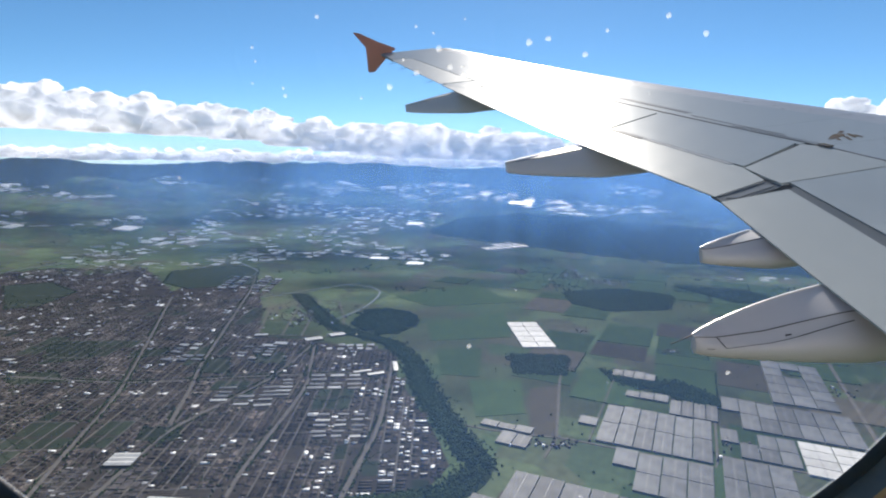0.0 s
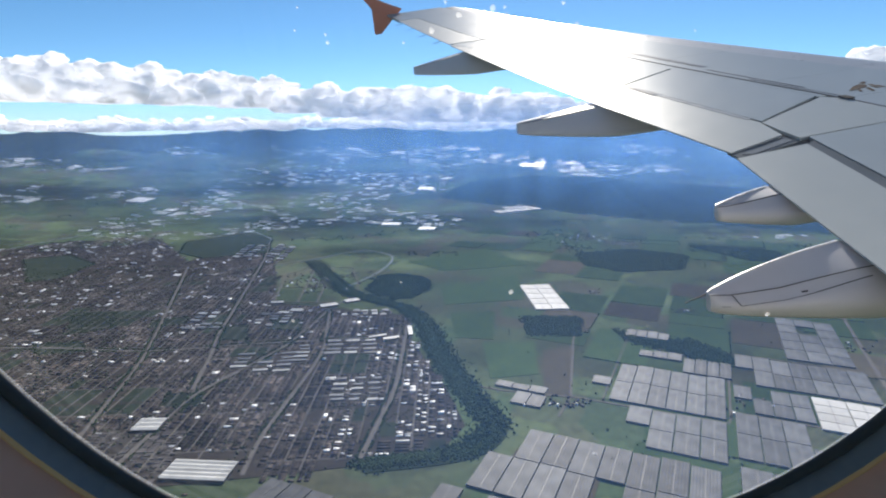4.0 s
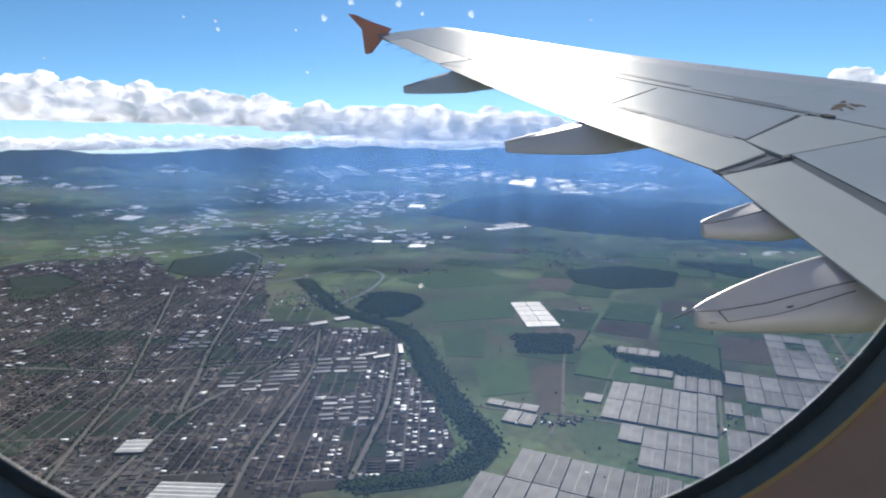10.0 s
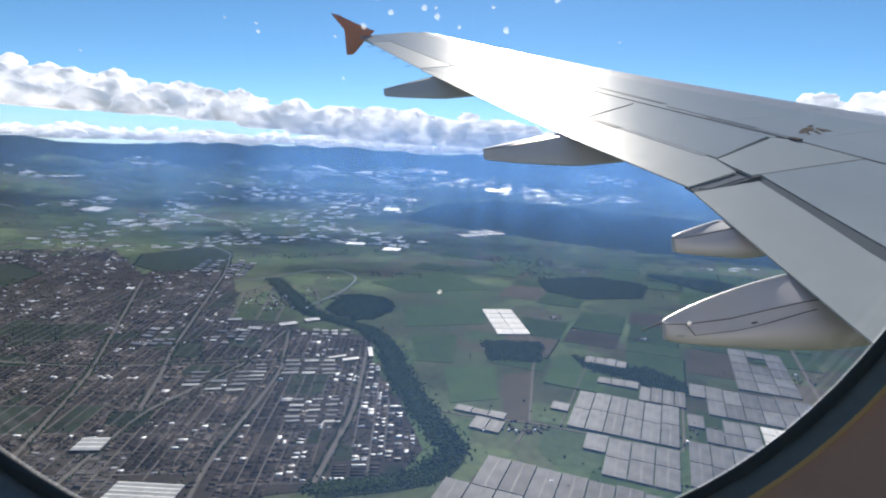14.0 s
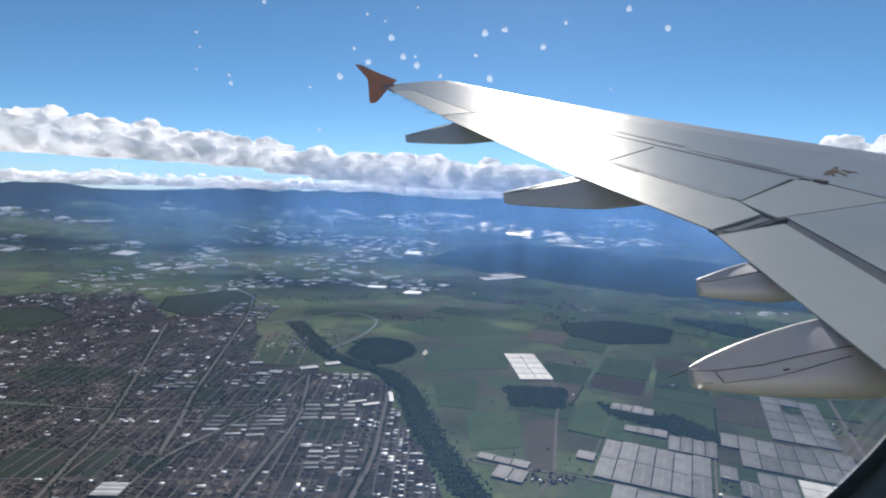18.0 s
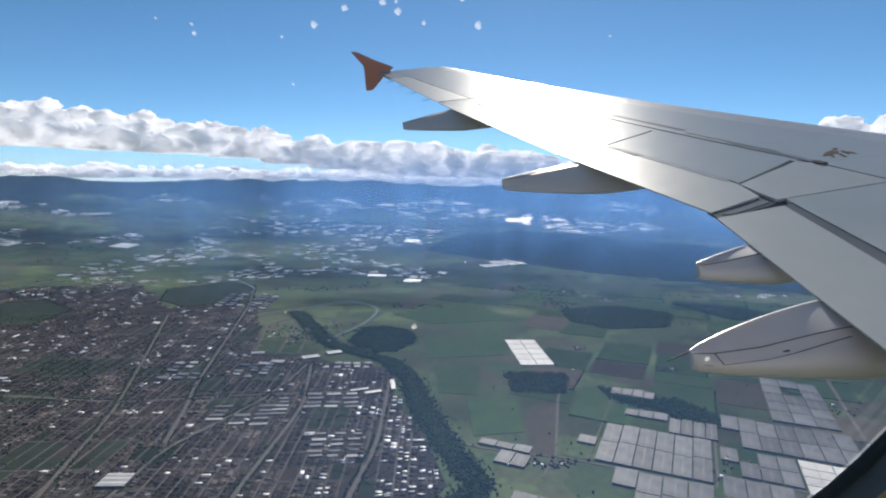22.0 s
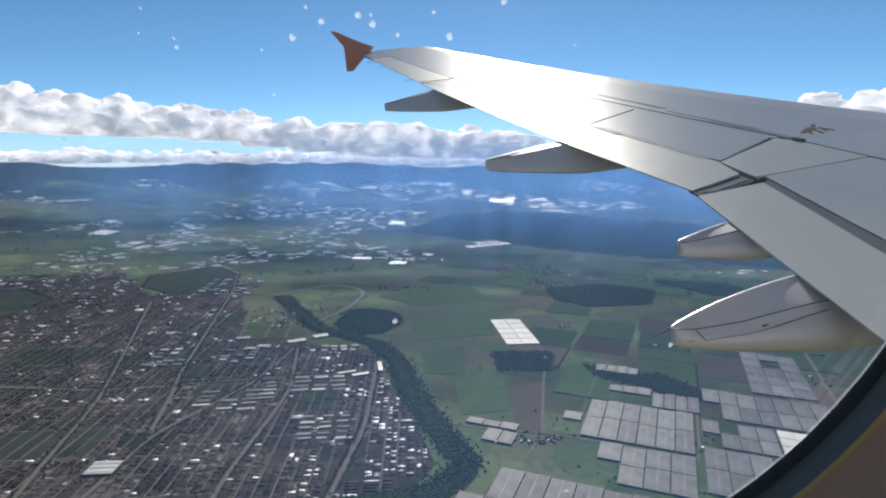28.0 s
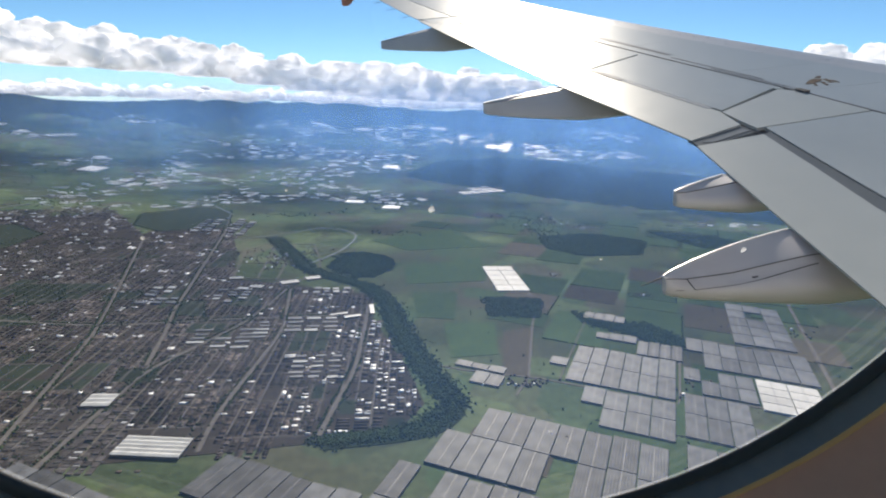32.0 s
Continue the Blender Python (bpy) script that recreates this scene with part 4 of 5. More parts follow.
MEADOWS = [[(-604, 1443), (-644, 1595), (-522, 1694), (-421, 1653), (-372, 1430), (-516, 1372)], [(-810, 1179), (-963, 1406), (-875, 1443), (-757, 1339), (-759, 1202)],
           [(-295, 808), (-309, 866), (-270, 871), (-250, 796)], [(-530, 764), (-562, 810), (-496, 815), (-465, 775)], [(-290, 599), (-296, 632), (-253, 631), (-246, 597)],
           [(-426, 871), (-433, 904), (-384, 921), (-372, 883)], [(-229, 845), (-234, 898), (-189, 892), (-182, 840)], [(-539, 847), (-579, 940), (-516, 955), (-481, 872)]]


def inside(x, y, poly):
    hit = False
    for (ax, ay), (bx, by) in zip(poly, poly[1:] + poly[:1]):
        if (ay > y) != (by > y) and x < (bx - ax) * (y - ay) / (by - ay) + ax:
            hit = not hit
    return hit


MAIN_ROADS = [([(-285, 445), (-274, 543), (-260, 633), (-188, 778), (-151, 940)], 5), ([(-160, 462), (-158, 539), (-134, 736), (-141, 846), (-150, 940)], 4.5),
              ([(-58, 474), (-46, 536), (-28, 635), (-17, 846)], 5), ([(-330, 450), (-350, 578), (-374, 739), (-440, 989), (-522, 1288)], 4.5),
              ([(-270, 640), (-287, 757), (-304, 847), (-365, 1352), (-400, 1540)], 5), ([(-900, 760), (-600, 800), (-380, 770), (-200, 790), (-20, 800)], 5)]
for pts, w in MAIN_ROADS:
    strip("road", pts, w, ROAD, "grey main road through the town", "road", 0.2, curve=True)
U, V = Vector((0.883, -0.469)), Vector((0.469, 0.883))


def uv(u, v):
    return tuple(U * u + V * v)


for pts, w in (([(147, 545), (173, 591), (224, 764), (248, 819), (262, 1080)], 3), ([(40, 640), (97, 612), uv(-114, 603), uv(38, 608), uv(42, 636), uv(205, 636)], 3),
               ([uv(205, 400), uv(205, 700), uv(210, 1050), uv(240, 1400)], 5), ([uv(-90, 610), uv(-90, 890)], 2), ([uv(40, 620), uv(40, 800)], 2.5), ([uv(-90, 813), uv(200, 813)], 2)):
    strip("farm_track", pts, w, TRACK, "pale unpaved farm track", "track", 0.2)
for pts in ([(-258, 992), (-280, 1190), (-240, 1250), (-145, 1244), (-118, 1110), (-112, 1026), (-138, 976), (-258, 992)], [(-215, 985), (-225, 1245)], [(-265, 1090), (-118, 1080)], [(-180, 980), (-185, 1245)]):
    strip("road", pts, 3.5, TRACK, "pale looping street of a new estate", "road", 0.25)
strip("river", [(-640, 1700), (-590, 1660), (-560, 1720), (-520, 1760), (-470, 1700), (-430, 1640), (-410, 1600), (-400, 1500)], 4.5, WATER, "narrow pale winding river", "river", 0.2, curve=True)
strip("river", [(-1100, 1500), (-1000, 1700), (-900, 1690), (-840, 1780), (-930, 1850), (-1050, 1830)], 4.5, WATER, "narrow pale winding river", "river", 0.2, curve=True)
strip("river", [(-400, 1240), (-250, 1330), (-140, 1420), (-60, 1350), (-80, 1200), (-148, 1060)], 3.5, WATER, "narrow river between tree belts", "river", 0.2, curve=True)


def field(pts, mat, label, lift=0.08):
    c = [Vector(p) for p in pts]
    v = []
    for z in (lift, -0.3):
        for i in range(5):
            a, b = c[0].lerp(c[1], i / 4), c[3].lerp(c[2], i / 4)
            for j in range(5):
                x, y = a.lerp(b, j / 4)
                v.append((x, y, rise(x, y) + z))
    f = grid_faces(5, 5)
    edge = [5 * i for i in range(5)] + [20 + j for j in range(1, 5)] + [24 - 5 * i for i in range(1, 5)] + [4 - j for j in range(1, 4)]
    f += [(edge[k], edge[(k + 1) % len(edge)], 25 + edge[(k + 1) % len(edge)], 25 + edge[k]) for k in range(len(edge))]
    return tagged(new("field", mesh("field", v, f, mat)), label, "field", "fields on the plain", "structure")


rng = random.Random(3)
fields = []
PLANNED = (([(46, 1058), (47, 950), (191, 967), (212, 1147)], FIELD, "pale green pasture"), ([(54, 904), (56, 788), (109, 776), (131, 904)], FIELD, "dark green field"), ([(92, 765), (88, 645), (150, 653), (168, 764)], FIELD, "green crop field"),
           ([(172, 730), (142, 593), (175, 592), (216, 741)], BROWN, "bare brown ploughed field"), ([(60, 1190), (-20, 1290), (180, 1420), (250, 1230)], FIELD, "pale green pasture"))
for pts, mat, label in PLANNED:
    field(pts, mat, label, 0.12)
for i in range(-3, 6):
    v0 = 420
    while v0 < 1650:
        u0 = -330 + i * 95 + rng.uniform(-8, 8)
        dv, du = rng.uniform(50, 130), 88 + rng.uniform(-8, 6)
        cc = [uv(u0, v0), uv(u0 + du, v0 + rng.uniform(-5, 5)), uv(u0 + du, v0 + dv - 3), uv(u0, v0 + dv - 3)]
        mid = (sum(p[0] for p in cc) / 4, sum(p[1] for p in cc) / 4)
        if not any(inside(*mid, q[0]) or any(inside(*p, q[0]) for p in cc) for q in PLANNED) and not any(inside(*p, CITY) for p in cc) and mid[0] > 60 + max(0, (1100 - mid[1])) * 0.02 and rng.random() < 0.6:
            brown = rng.random() < 0.15
            fields.append(cc)
            field(cc, BROWN if brown else FIELD, "bare brown ploughed field" if brown else "green crop field", 0.06 + 0.04 * (i % 2))
        v0 += dv

# ---- greenhouses ----
def greenhouse(u0, v0, u1, v1, mat, turn=None, bay=2.6, tall=1.6, label="grey plastic-covered greenhouse with parallel bays"):
    """A block of round-topped bays with end walls and gutters; u across the bays."""
    base = uv(u0, v0) if turn is None else (u0, v0)
    ang = math.atan2(U.y, U.x) if turn is None else turn
    w, l = abs(u1 - u0), abs(v1 - v0)
    top = thing("greenhouse", pose(base[0], base[1], rise(*base), 0, 0, math.degrees(ang)), label, "greenhouse", "greenhouses")
    n = max(2, round(w / bay))
    b = w / n
    prof = []
    for i in range(n):
        for k in range(4):
            a = math.pi * k / 4
            prof.append((i * b + b / 2 - b / 2 * math.cos(a), tall + 0.035 * b * math.sin(a)))
    prof.append((w, tall))
    m = len(prof)
    part("plastic_roof", mesh("plastic_roof", [(x, y, z) for y in (0, l) for x, z in prof], [(i, i + 1, m + i + 1, m + i) for i in range(m - 1)], mat), top)
    for y in (0.0, l):
        part("end_wall", mesh("end_wall", [(x, y, z) for x, z in prof] + [(w, y, 0), (0, y, 0)], [tuple(range(m + 2))], mat), top)
    for x in (0.0, w):
        part("side_wall", mesh("side_wall", [(x, 0, 0), (x, l, 0), (x, l, tall), (x, 0, tall)], [(0, 1, 2, 3)], mat), top)
    vv, ff = prism([(w * 0.5 - 0.25, 0.1), (w * 0.5 + 0.25, 0.1), (w * 0.5 + 0.25, l - 0.1), (w * 0.5 - 0.25, l - 0.1)], tall + 0.03 * b, tall + 0.09 * b)
    part("walkway", mesh("walkway", vv, ff, GUTTER), top)
    return top


def greenhouse_block(u0, v0, u1, v1, nu, nv, mat=PLASTIC, skip=(), jit=4.0):
    du, dv = (u1 - u0) / nu, (v1 - v0) / nv
    for i in range(nu):
        sh = rng.uniform(-jit, jit)
        for j in range(nv):
            if (i, j) in skip:
                continue
            greenhouse(u0 + i * du + 0.6, v0 + j * dv + 0.6 + (sh if nv > 1 else 0) * (j > 0), u0 + (i + 1) * du - 0.6, v0 + (j + 1) * dv - 0.8 + (sh if j < nv - 1 else sh * 0.6), mat)


greenhouse_block(-84, 612, 36, 719, 6, 2)
greenhouse_block(48, 716, 192, 808, 7, 2, skip=((0, 0),))
greenhouse_block(-68, 757, -14, 780, 3, 1)
greenhouse_block(-12, 722, 44, 770, 4, 1)
greenhouse_block(110, 820, 186, 1000, 3, 5, skip=((1, 3),))
greenhouse_block(-95, 828, -35, 857, 4, 1)
greenhouse_block(44, 640, 120, 708, 4, 2, skip=((1, 1), (0, 0)))
greenhouse_block(122, 630, 186, 708, 2, 4, PLASTIC_NEW, jit=0)
greenhouse_block(-60, 525, 36, 604, 4, 2, skip=((0, 0),))
greenhouse_block(44, 540, 130, 632, 4, 2, skip=((3, 1),))
greenhouse_block(-214, 594, -152, 610, 3, 1)
greenhouse_block(-184, 560, -148, 590, 2, 1)
greenhouse_block(-110, 648, -88, 672, 1, 1)
greenhouse_block(-170, 400, 30, 512, 8, 2, skip=((0, 1), (4, 0)))
greenhouse_block(-330, 285, -196, 340, 6, 1)
greenhouse_block(-190, 295, -60, 394, 6, 2, skip=((1, 1), (5, 0)))
greenhouse_block(-55, 290, 150, 392, 8, 2, skip=((2, 0), (6, 1)))
greenhouse_block(-480, 200, -345, 262, 5, 1)
greenhouse_block(45, 420, 150, 525, 4, 2, skip=((2, 1),))
for i in range(2):
    for j in range(5):
        greenhouse(200 + i * 29, 906 + j * 31, 228 + i * 29, 935 + j * 31, PLASTIC_NEW, radians(-1.5), label="white plastic-covered greenhouse with parallel bays")
for (x, y, n) in ((300, 1985, 5), (345, 2060, 5), (390, 2130, 4)):
    for k in range(n):
        greenhouse(x + k * 34, y + k * 14, x + k * 34 + 30, y + k * 14 + 55, PLASTIC_NEW, radians(20), 5, 3, "white plastic-covered greenhouse with parallel bays")

# far off: many pale sheets of greenhouses and sheds, each a low box
def far_sheets(name, spots, mat, label):
    vs, fs = [], []
    for k, (x, y, w, l, a) in enumerate(spots):
        c, s = math.cos(a), math.sin(a)
        for z in (-3, 0.5):
            for sx, sy in ((-1, -1), (1, -1), (1, 1), (-1, 1)):
                px, py = x + c * sx * w / 2 - s * sy * l / 2, y + s * sx * w / 2 + c * sy * l / 2
                vs.append((px, py, rise(px, py) + z))
        o = 8 * k
        fs += [(o + 4, o + 5, o + 6, o + 7)] + [(o + i, o + (i + 1) % 4, o + 4 + (i + 1) % 4, o + 4 + i) for i in range(4)]
    return tagged(new(name, mesh(name, vs, fs, mat)), label, "greenhouses", "", "stuff")


spots = {0: [], 1: []}
for k in range(3000):
    az, r = radians(rng.uniform(-42, 36)), rng.uniform(1750, 3700)
    x, y = r * math.sin(az), r * math.cos(az)
    dens = noise.noise((x / 520, y / 420, 8)) + (0.4 if -900 < x < 250 and 1900 < y < 2800 else 0.3 if -700 < x < 1500 and y > 2500 else 0)
    if dens > 0.1 and not (x > 150 and 1500 < y < 2700) and not inside(x, y, CITY):
        turn, long, deep = radians(rng.choice((-20, -12, -6, 2, 9))), rng.uniform(14, 54) * r / 2600, rng.uniform(1.6, 3.4) * r / 2600
        for q in range(rng.choice((1, 1, 2, 3, 5, 7))):
            step = q * deep * rng.uniform(2.0, 3.4)
            spots[k % 3 == 0].append((x - step * math.sin(turn) + rng.uniform(-4, 4), y + step * math.cos(turn), long * rng.uniform(0.6, 1.1), deep, turn))
for k, (px, py, w, l) in enumerate(((-1095, 2313, 76, 80), (-80, 1835, 60, 40), (35, 1740, 52, 46), (48, 2570, 66, 70), (810, 3490, 270, 60), (-281, 3560, 250, 80), (-111, 3470, 120, 60), (435, 2990, 120, 80), (627, 3046, 130, 60))):
    spots[0].append((px, py, w, l, radians(-12)))
SHEETS = surface("far_plastic", (0.74, 0.75, 0.76), (0.90, 0.91, 0.92), 0.01, 0.45, 0, 0, 20, 0.3, True, spec=0.4)
far_sheets("far_greenhouses", spots[0], SHEETS, "bright distant greenhouse roofs scattered over the plain")
SHEDS = surface("far_shed_roofs", (0.32, 0.325, 0.33), (0.46, 0.465, 0.47), 0.01, 0.8, 0, 0, 20, 0.5, True, spec=0.1)
far_sheets("far_sheds", spots[1], SHEDS, "distant grey sheds scattered over the plain")

# ---- town ----
rng = random.Random(11)
KEEP = []   # rectangles left clear for the larger buildings: x, y, half width, half length


def near_road(x, y, gap):
    for pts, w in MAIN_ROADS:
        for a, b in zip(pts, pts[1:]):
            d = Vector(b) - Vector(a)
            t = max(0, min(1, (Vector((x, y)) - Vector(a)).dot(d) / d.length_squared))
            if (Vector(a) + d * t - Vector((x, y))).length < w / 2 + gap:
                return True
    return False


def building(x, y, w, l, h, turn, roof, label, name="warehouse", cat="warehouse", bays=1, group="large buildings of the town"):
    """A shed or block: walls, pitched or flat roof in bays, a parapet."""
    top = thing(name, pose(x, y, rise(x, y) - 0.3, 0, 0, turn), label, cat, group)
    v, f = prism([(-w / 2, -l / 2), (w / 2, -l / 2), (w / 2, l / 2), (-w / 2, l / 2)], 0, h)
    part("wall", mesh("wall", v, f[:1] + f[2:], BRICK), top)
    b = l / bays
    for k in range(bays):
        y0, y1 = -l / 2 + k * b, -l / 2 + (k + 1) * b - 0.15
        e = 0.25
        pk = h + min(1.6, b * 0.12)
        v = [(-w / 2 - e, y0, h), (w / 2 + e, y0, h), (w / 2 + e, (y0 + y1) / 2, pk), (-w / 2 - e, (y0 + y1) / 2, pk), (w / 2 + e, y1, h), (-w / 2 - e, y1, h)]
        part("roof", mesh("roof", v, [(0, 1, 2, 3), (3, 2, 4, 5), (1, 4, 2), (0, 3, 5), (0, 5, 4, 1)], roof), top)
    KEEP.append((x, y, max(w, l) / 2 + 1.5))
    return top


# long slabs and workshops in rows
for (x0, y0, nx, ny, w, l, gx, gy, turn, h) in ((-235, 690, 3, 6, 22, 6, 30, 14, 4, 1.4), (-160, 720, 2, 6, 16, 6, 22, 13, 4, 1.4), (-120, 740, 3, 4, 20, 7, 26, 15, 3, 1.6), (-255, 860, 3, 5, 14, 8, 20, 15, -8, 2.2),
                                                  (-360, 860, 3, 5, 15, 10, 22, 18, -10, 2.2), (-440, 1380, 4, 6, 18, 12, 26, 26, -14, 2.6), (-350, 1340, 2, 6, 16, 12, 24, 28, -8, 2.6), (-120, 905, 5, 2, 10, 9, 16, 20, 5, 2), (-95, 600, 3, 5, 15, 5, 21, 14, 3, 1.5)):
    for i in range(nx):
        for j in range(ny):
            x, y = x0 + i * gx + rng.uniform(-2, 2), y0 + j * gy + rng.uniform(-2, 2)
            if rng.random() < 0.85 and not near_road(x, y, 5):
                white = rng.random() < 0.3
                building(x, y, w * rng.uniform(0.7, 1.15), l * rng.uniform(0.8, 1.2), h * rng.uniform(0.7, 1.2), turn + rng.uniform(-3, 3), WHITE_ROOF if white else METAL_ROOF,
                         "long low building with a pale sheet roof" if white else "long low brick building with a grey sheet roof", "workshop", "building")
for (x, y, w, l, t, bays) in ((-283, 557, 27, 25, -2, 3), (-200, 470, 60, 30, -8, 5), (-250, 985, 22, 12, 5, 2), (-205, 935, 22, 14, -12, 2), (-225, 925, 16, 10, -12, 1), (-155, 960, 30, 16, 25, 5), (-118, 985, 26, 16, 25, 5), (-12, 820, 6, 40, 4, 1), (-40, 790, 24, 8, 20, 1), (-60, 800, 26, 6, 20, 1), (-420, 470, 40, 30, 5, 3)):
    building(x, y, w, l, 2.6, t, WHITE_ROOF, "large warehouse with a white sheet roof", bays=bays)


def block_house(tv, tf, x0, x1, y0, y1, z, h, t1=0.0, t2=0.0):
    """Adds one flat or tilted-roof house to the lists of corners and faces."""
    o = len(tv)
    tv += [(x0, y0, z), (x1, y0, z), (x1, y1, z), (x0, y1, z), (x0, y0, z + h + t1 + t2), (x1, y0, z + h - t1 + t2), (x1, y1, z + h - t1 - t2), (x0, y1, z + h + t1 - t2)]
    tf += [(o, o + 1, o + 5, o + 4), (o + 1, o + 2, o + 6, o + 5), (o + 2, o + 3, o + 7, o + 6), (o + 3, o, o + 4, o + 7), (o + 4, o + 5, o + 6, o + 7)]


grid_keep = {}
for kx, ky, kr in KEEP:
    for i in range(int((kx - kr) // 20), int((kx + kr) // 20) + 1):
        for j in range(int((ky - kr) // 20), int((ky + kr) // 20) + 1):
            grid_keep.setdefault((i, j), []).append((kx, ky, kr))
near_houses = []   # the nearest rows, each house a thing of its own
hv, hf = [], []
wv, wf = [], []   # clusters of pale tin roofs; their brightness paints in sun glints too
lots = []
bx, column = -1500.0, 0
breaks = {}   # where the cross streets run, by stretch of the town
while bx < 60:
    group = int(bx // 150)
    if group not in breaks:
        breaks[group] = [335.0 + rng.uniform(-10, 10)]
        while breaks[group][-1] < 1700:
            breaks[group].append(breaks[group][-1] + rng.uniform(28, 50))
    band_no, by = 0, breaks[group][0]
    wide = rng.uniform(13, 19)
    while by < 1690:
        deep = breaks[group][band_no + 1] - by - 2.6
        cx, cy = bx + wide / 2 + 0.05 * (by - 600), by + deep / 2
        r = math.hypot(cx, cy)
        if inside(cx, cy, CITY) and abs(math.degrees(math.atan2(cx, cy))) < 52 and noise.noise((cx / 90, cy / 110, 9)) >= 0.27:
            if not near_road(cx, cy, 8) and r < 1250:
                lots.append((cx, cy, wide / 2 - 1, deep / 2 - 1))
        elif inside(cx, cy, CITY) and abs(math.degrees(math.atan2(cx, cy))) < 52 and rng.random() < 0.95:
            kind = rng.random() + 0.5 * noise.noise((cx / 70, cy / 90, 31))
            if kind > 0.98 and not near_road(cx, cy, 12):   # a block of long workshops
                yy = by + 1.0
                while yy < by + deep - 4:
                    dep = rng.uniform(2.4, 4.2)
                    x0, x1, h = bx + 0.8 + 0.05 * (yy - 600), bx + wide - rng.uniform(3.0, 5.0) + 0.05 * (yy - 600), rng.uniform(0.7, 1.3)
                    if not any(abs((x0 + x1) / 2 - a) < c + 4 and abs(yy - b) < c + 2 for a, b, c in grid_keep.get((int(((x0 + x1) / 2) // 20), int(yy // 20)), ())) and not any(inside(x0, yy, p) for p in MEADOWS):
                        tv, tf = (wv, wf) if rng.random() < 0.16 else (hv, hf)
                        block_house(tv, tf, x0, x1, yy, yy + dep, rise(cx, cy) - 0.3, h)
                    yy += dep + rng.uniform(1.4, 3.0)
                yy = by + deep
            else:
                yy = by
            big = rng.random() < 0.16
            while yy < by + deep - (5 if big else 2.6):
                fw = rng.uniform(5, 10) if big else rng.uniform(2.0, 4.0) * (1.25 if r > 1200 else 1)
                for side in (0, 1):
                    if rng.random() < 0.1:
                        continue
                    dep = wide / 2 - 1.6 - rng.uniform(0, 1.8)
                    x0 = bx + (0.0 if side == 0 else wide - 2.6 - dep) + 0.05 * (yy - 600)
                    x1, y0, y1 = x0 + dep, yy, yy + fw - 0.1
                    mx, my = (x0 + x1) / 2, (y0 + y1) / 2
                    if any(inside(mx, my, p) for p in MEADOWS) or near_road(mx, my, 2.5) or any(abs(mx - a) < c and abs(my - b) < c for a, b, c in grid_keep.get((int(mx // 20), int(my // 20)), ())):
                        continue
                    h = rng.choice((1.6, 2.2, 2.8, 3.4)) * rng.uniform(0.8, 1.2) + (rng.random() < 0.02) * 4
                    h *= 0.25 if r > 1100 else 0.32
                    t1, t2 = rng.uniform(-0.3, 0.3), rng.uniform(-0.3, 0.3)
                    pale = rng.random() < (0.38 if noise.noise((mx / 34, my / 34, 21)) > 0.40 else 0.15 if mx > -95 and my < 800 else 0.012)
                    if my < 545 and -330 < mx < 30 and len(near_houses) < 300:
                        near_houses.append((mx, my, x1 - x0, y1 - y0, h, pale))
                        continue
                    tv, tf = (wv, wf) if pale else (hv, hf)
                    block_house(tv, tf, x0, x1, y0, y1, rise(mx, my) - 0.3, h, t1, t2)
                yy += fw
        band_no += 1
        by = breaks[group][band_no]
    if bx > -900:
        run = [y for y in range(440, 1260, 12) if inside(bx + wide - 1.3 + 0.05 * (y - 600), y, CITY)]
        if len(run) > 4 and run[-1] - run[0] == 12 * (len(run) - 1):
            y0, y1 = run[0] + rng.uniform(0, 60), run[-1] - rng.uniform(0, 90)
            strip("street", [(bx + wide - 1.3 + 0.05 * (y - 600), y) for y in (y0, y1)], rng.uniform(1.0, 2.1), TRACK if column % 6 == 0 else ROAD, "narrow pale street between house rows", "street", 0.18)
    column += 1
    bx += wide + 0.2
for group, ys in breaks.items():
    for y in ys[::2]:
        xs = [x for x in range(group * 150, group * 150 + 150, 6) if inside(x + 0.05 * (y - 600), y, CITY)]
        if group * 150 > -950 and y < 1300 and len(xs) > 4 and xs[-1] - xs[0] == 6 * (len(xs) - 1):
            strip("street", [(x + 0.05 * (y - 600), y - 1.3) for x in (xs[0], xs[-1])], rng.uniform(1.0, 1.9), ROAD, "narrow cross street between house blocks", "street", 0.17)
tagged(new("town_houses", raw_mesh("town_houses", np.array(hv), np.array(hf), HOUSES)), "dense rows of small brick and concrete houses", "houses", "", "stuff")
# very pale, so single roofs also read as glints of sun
TIN = surface("pale_tin_roof", (0.56, 0.56, 0.56), (0.86, 0.86, 0.85), 0.2, 0.45, 0, 0, 10, 0.4, True)
tagged(new("tin_roofed_houses", raw_mesh("tin_roofed_houses", np.array(wv), np.array(wf), TIN)), "small houses with pale tin roofs and painted glints among the rows", "houses", "", "stuff")
for cx, cy, a, b in lots:
    o = [(cx - a, cy - b), (cx + a, cy - b), (cx + a + 1, cy + b), (cx - a + 1, cy + b)]
    v, f = prism(o, -0.2, 0.14)
    tagged(new("lawn", mesh("lawn", v, f[1:], LOT)), "open grass lot between the houses", "lawn", "grass lots in the town", "structure")
for outline in MEADOWS:
    v, f = prism(outline, -0.2, 0.16)
    tagged(new("meadow", mesh("meadow", v, f[1:], LOT)), "open green meadow inside the town", "meadow", "meadows in the town", "structure")
# paved ground of the town
tv, tf = prism(CITY, -0.25, 0.05)
PAVED = surface("town_paving", (0.036, 0.032, 0.029), (0.058, 0.051, 0.045), 0.05, 0.95, 0, 0, 10, spec=0.0)
tagged(new("pavement", mesh("pavement", tv, tf[1:], PAVED)), "grey paved streets and yards of the town", "pavement", "", "structure")

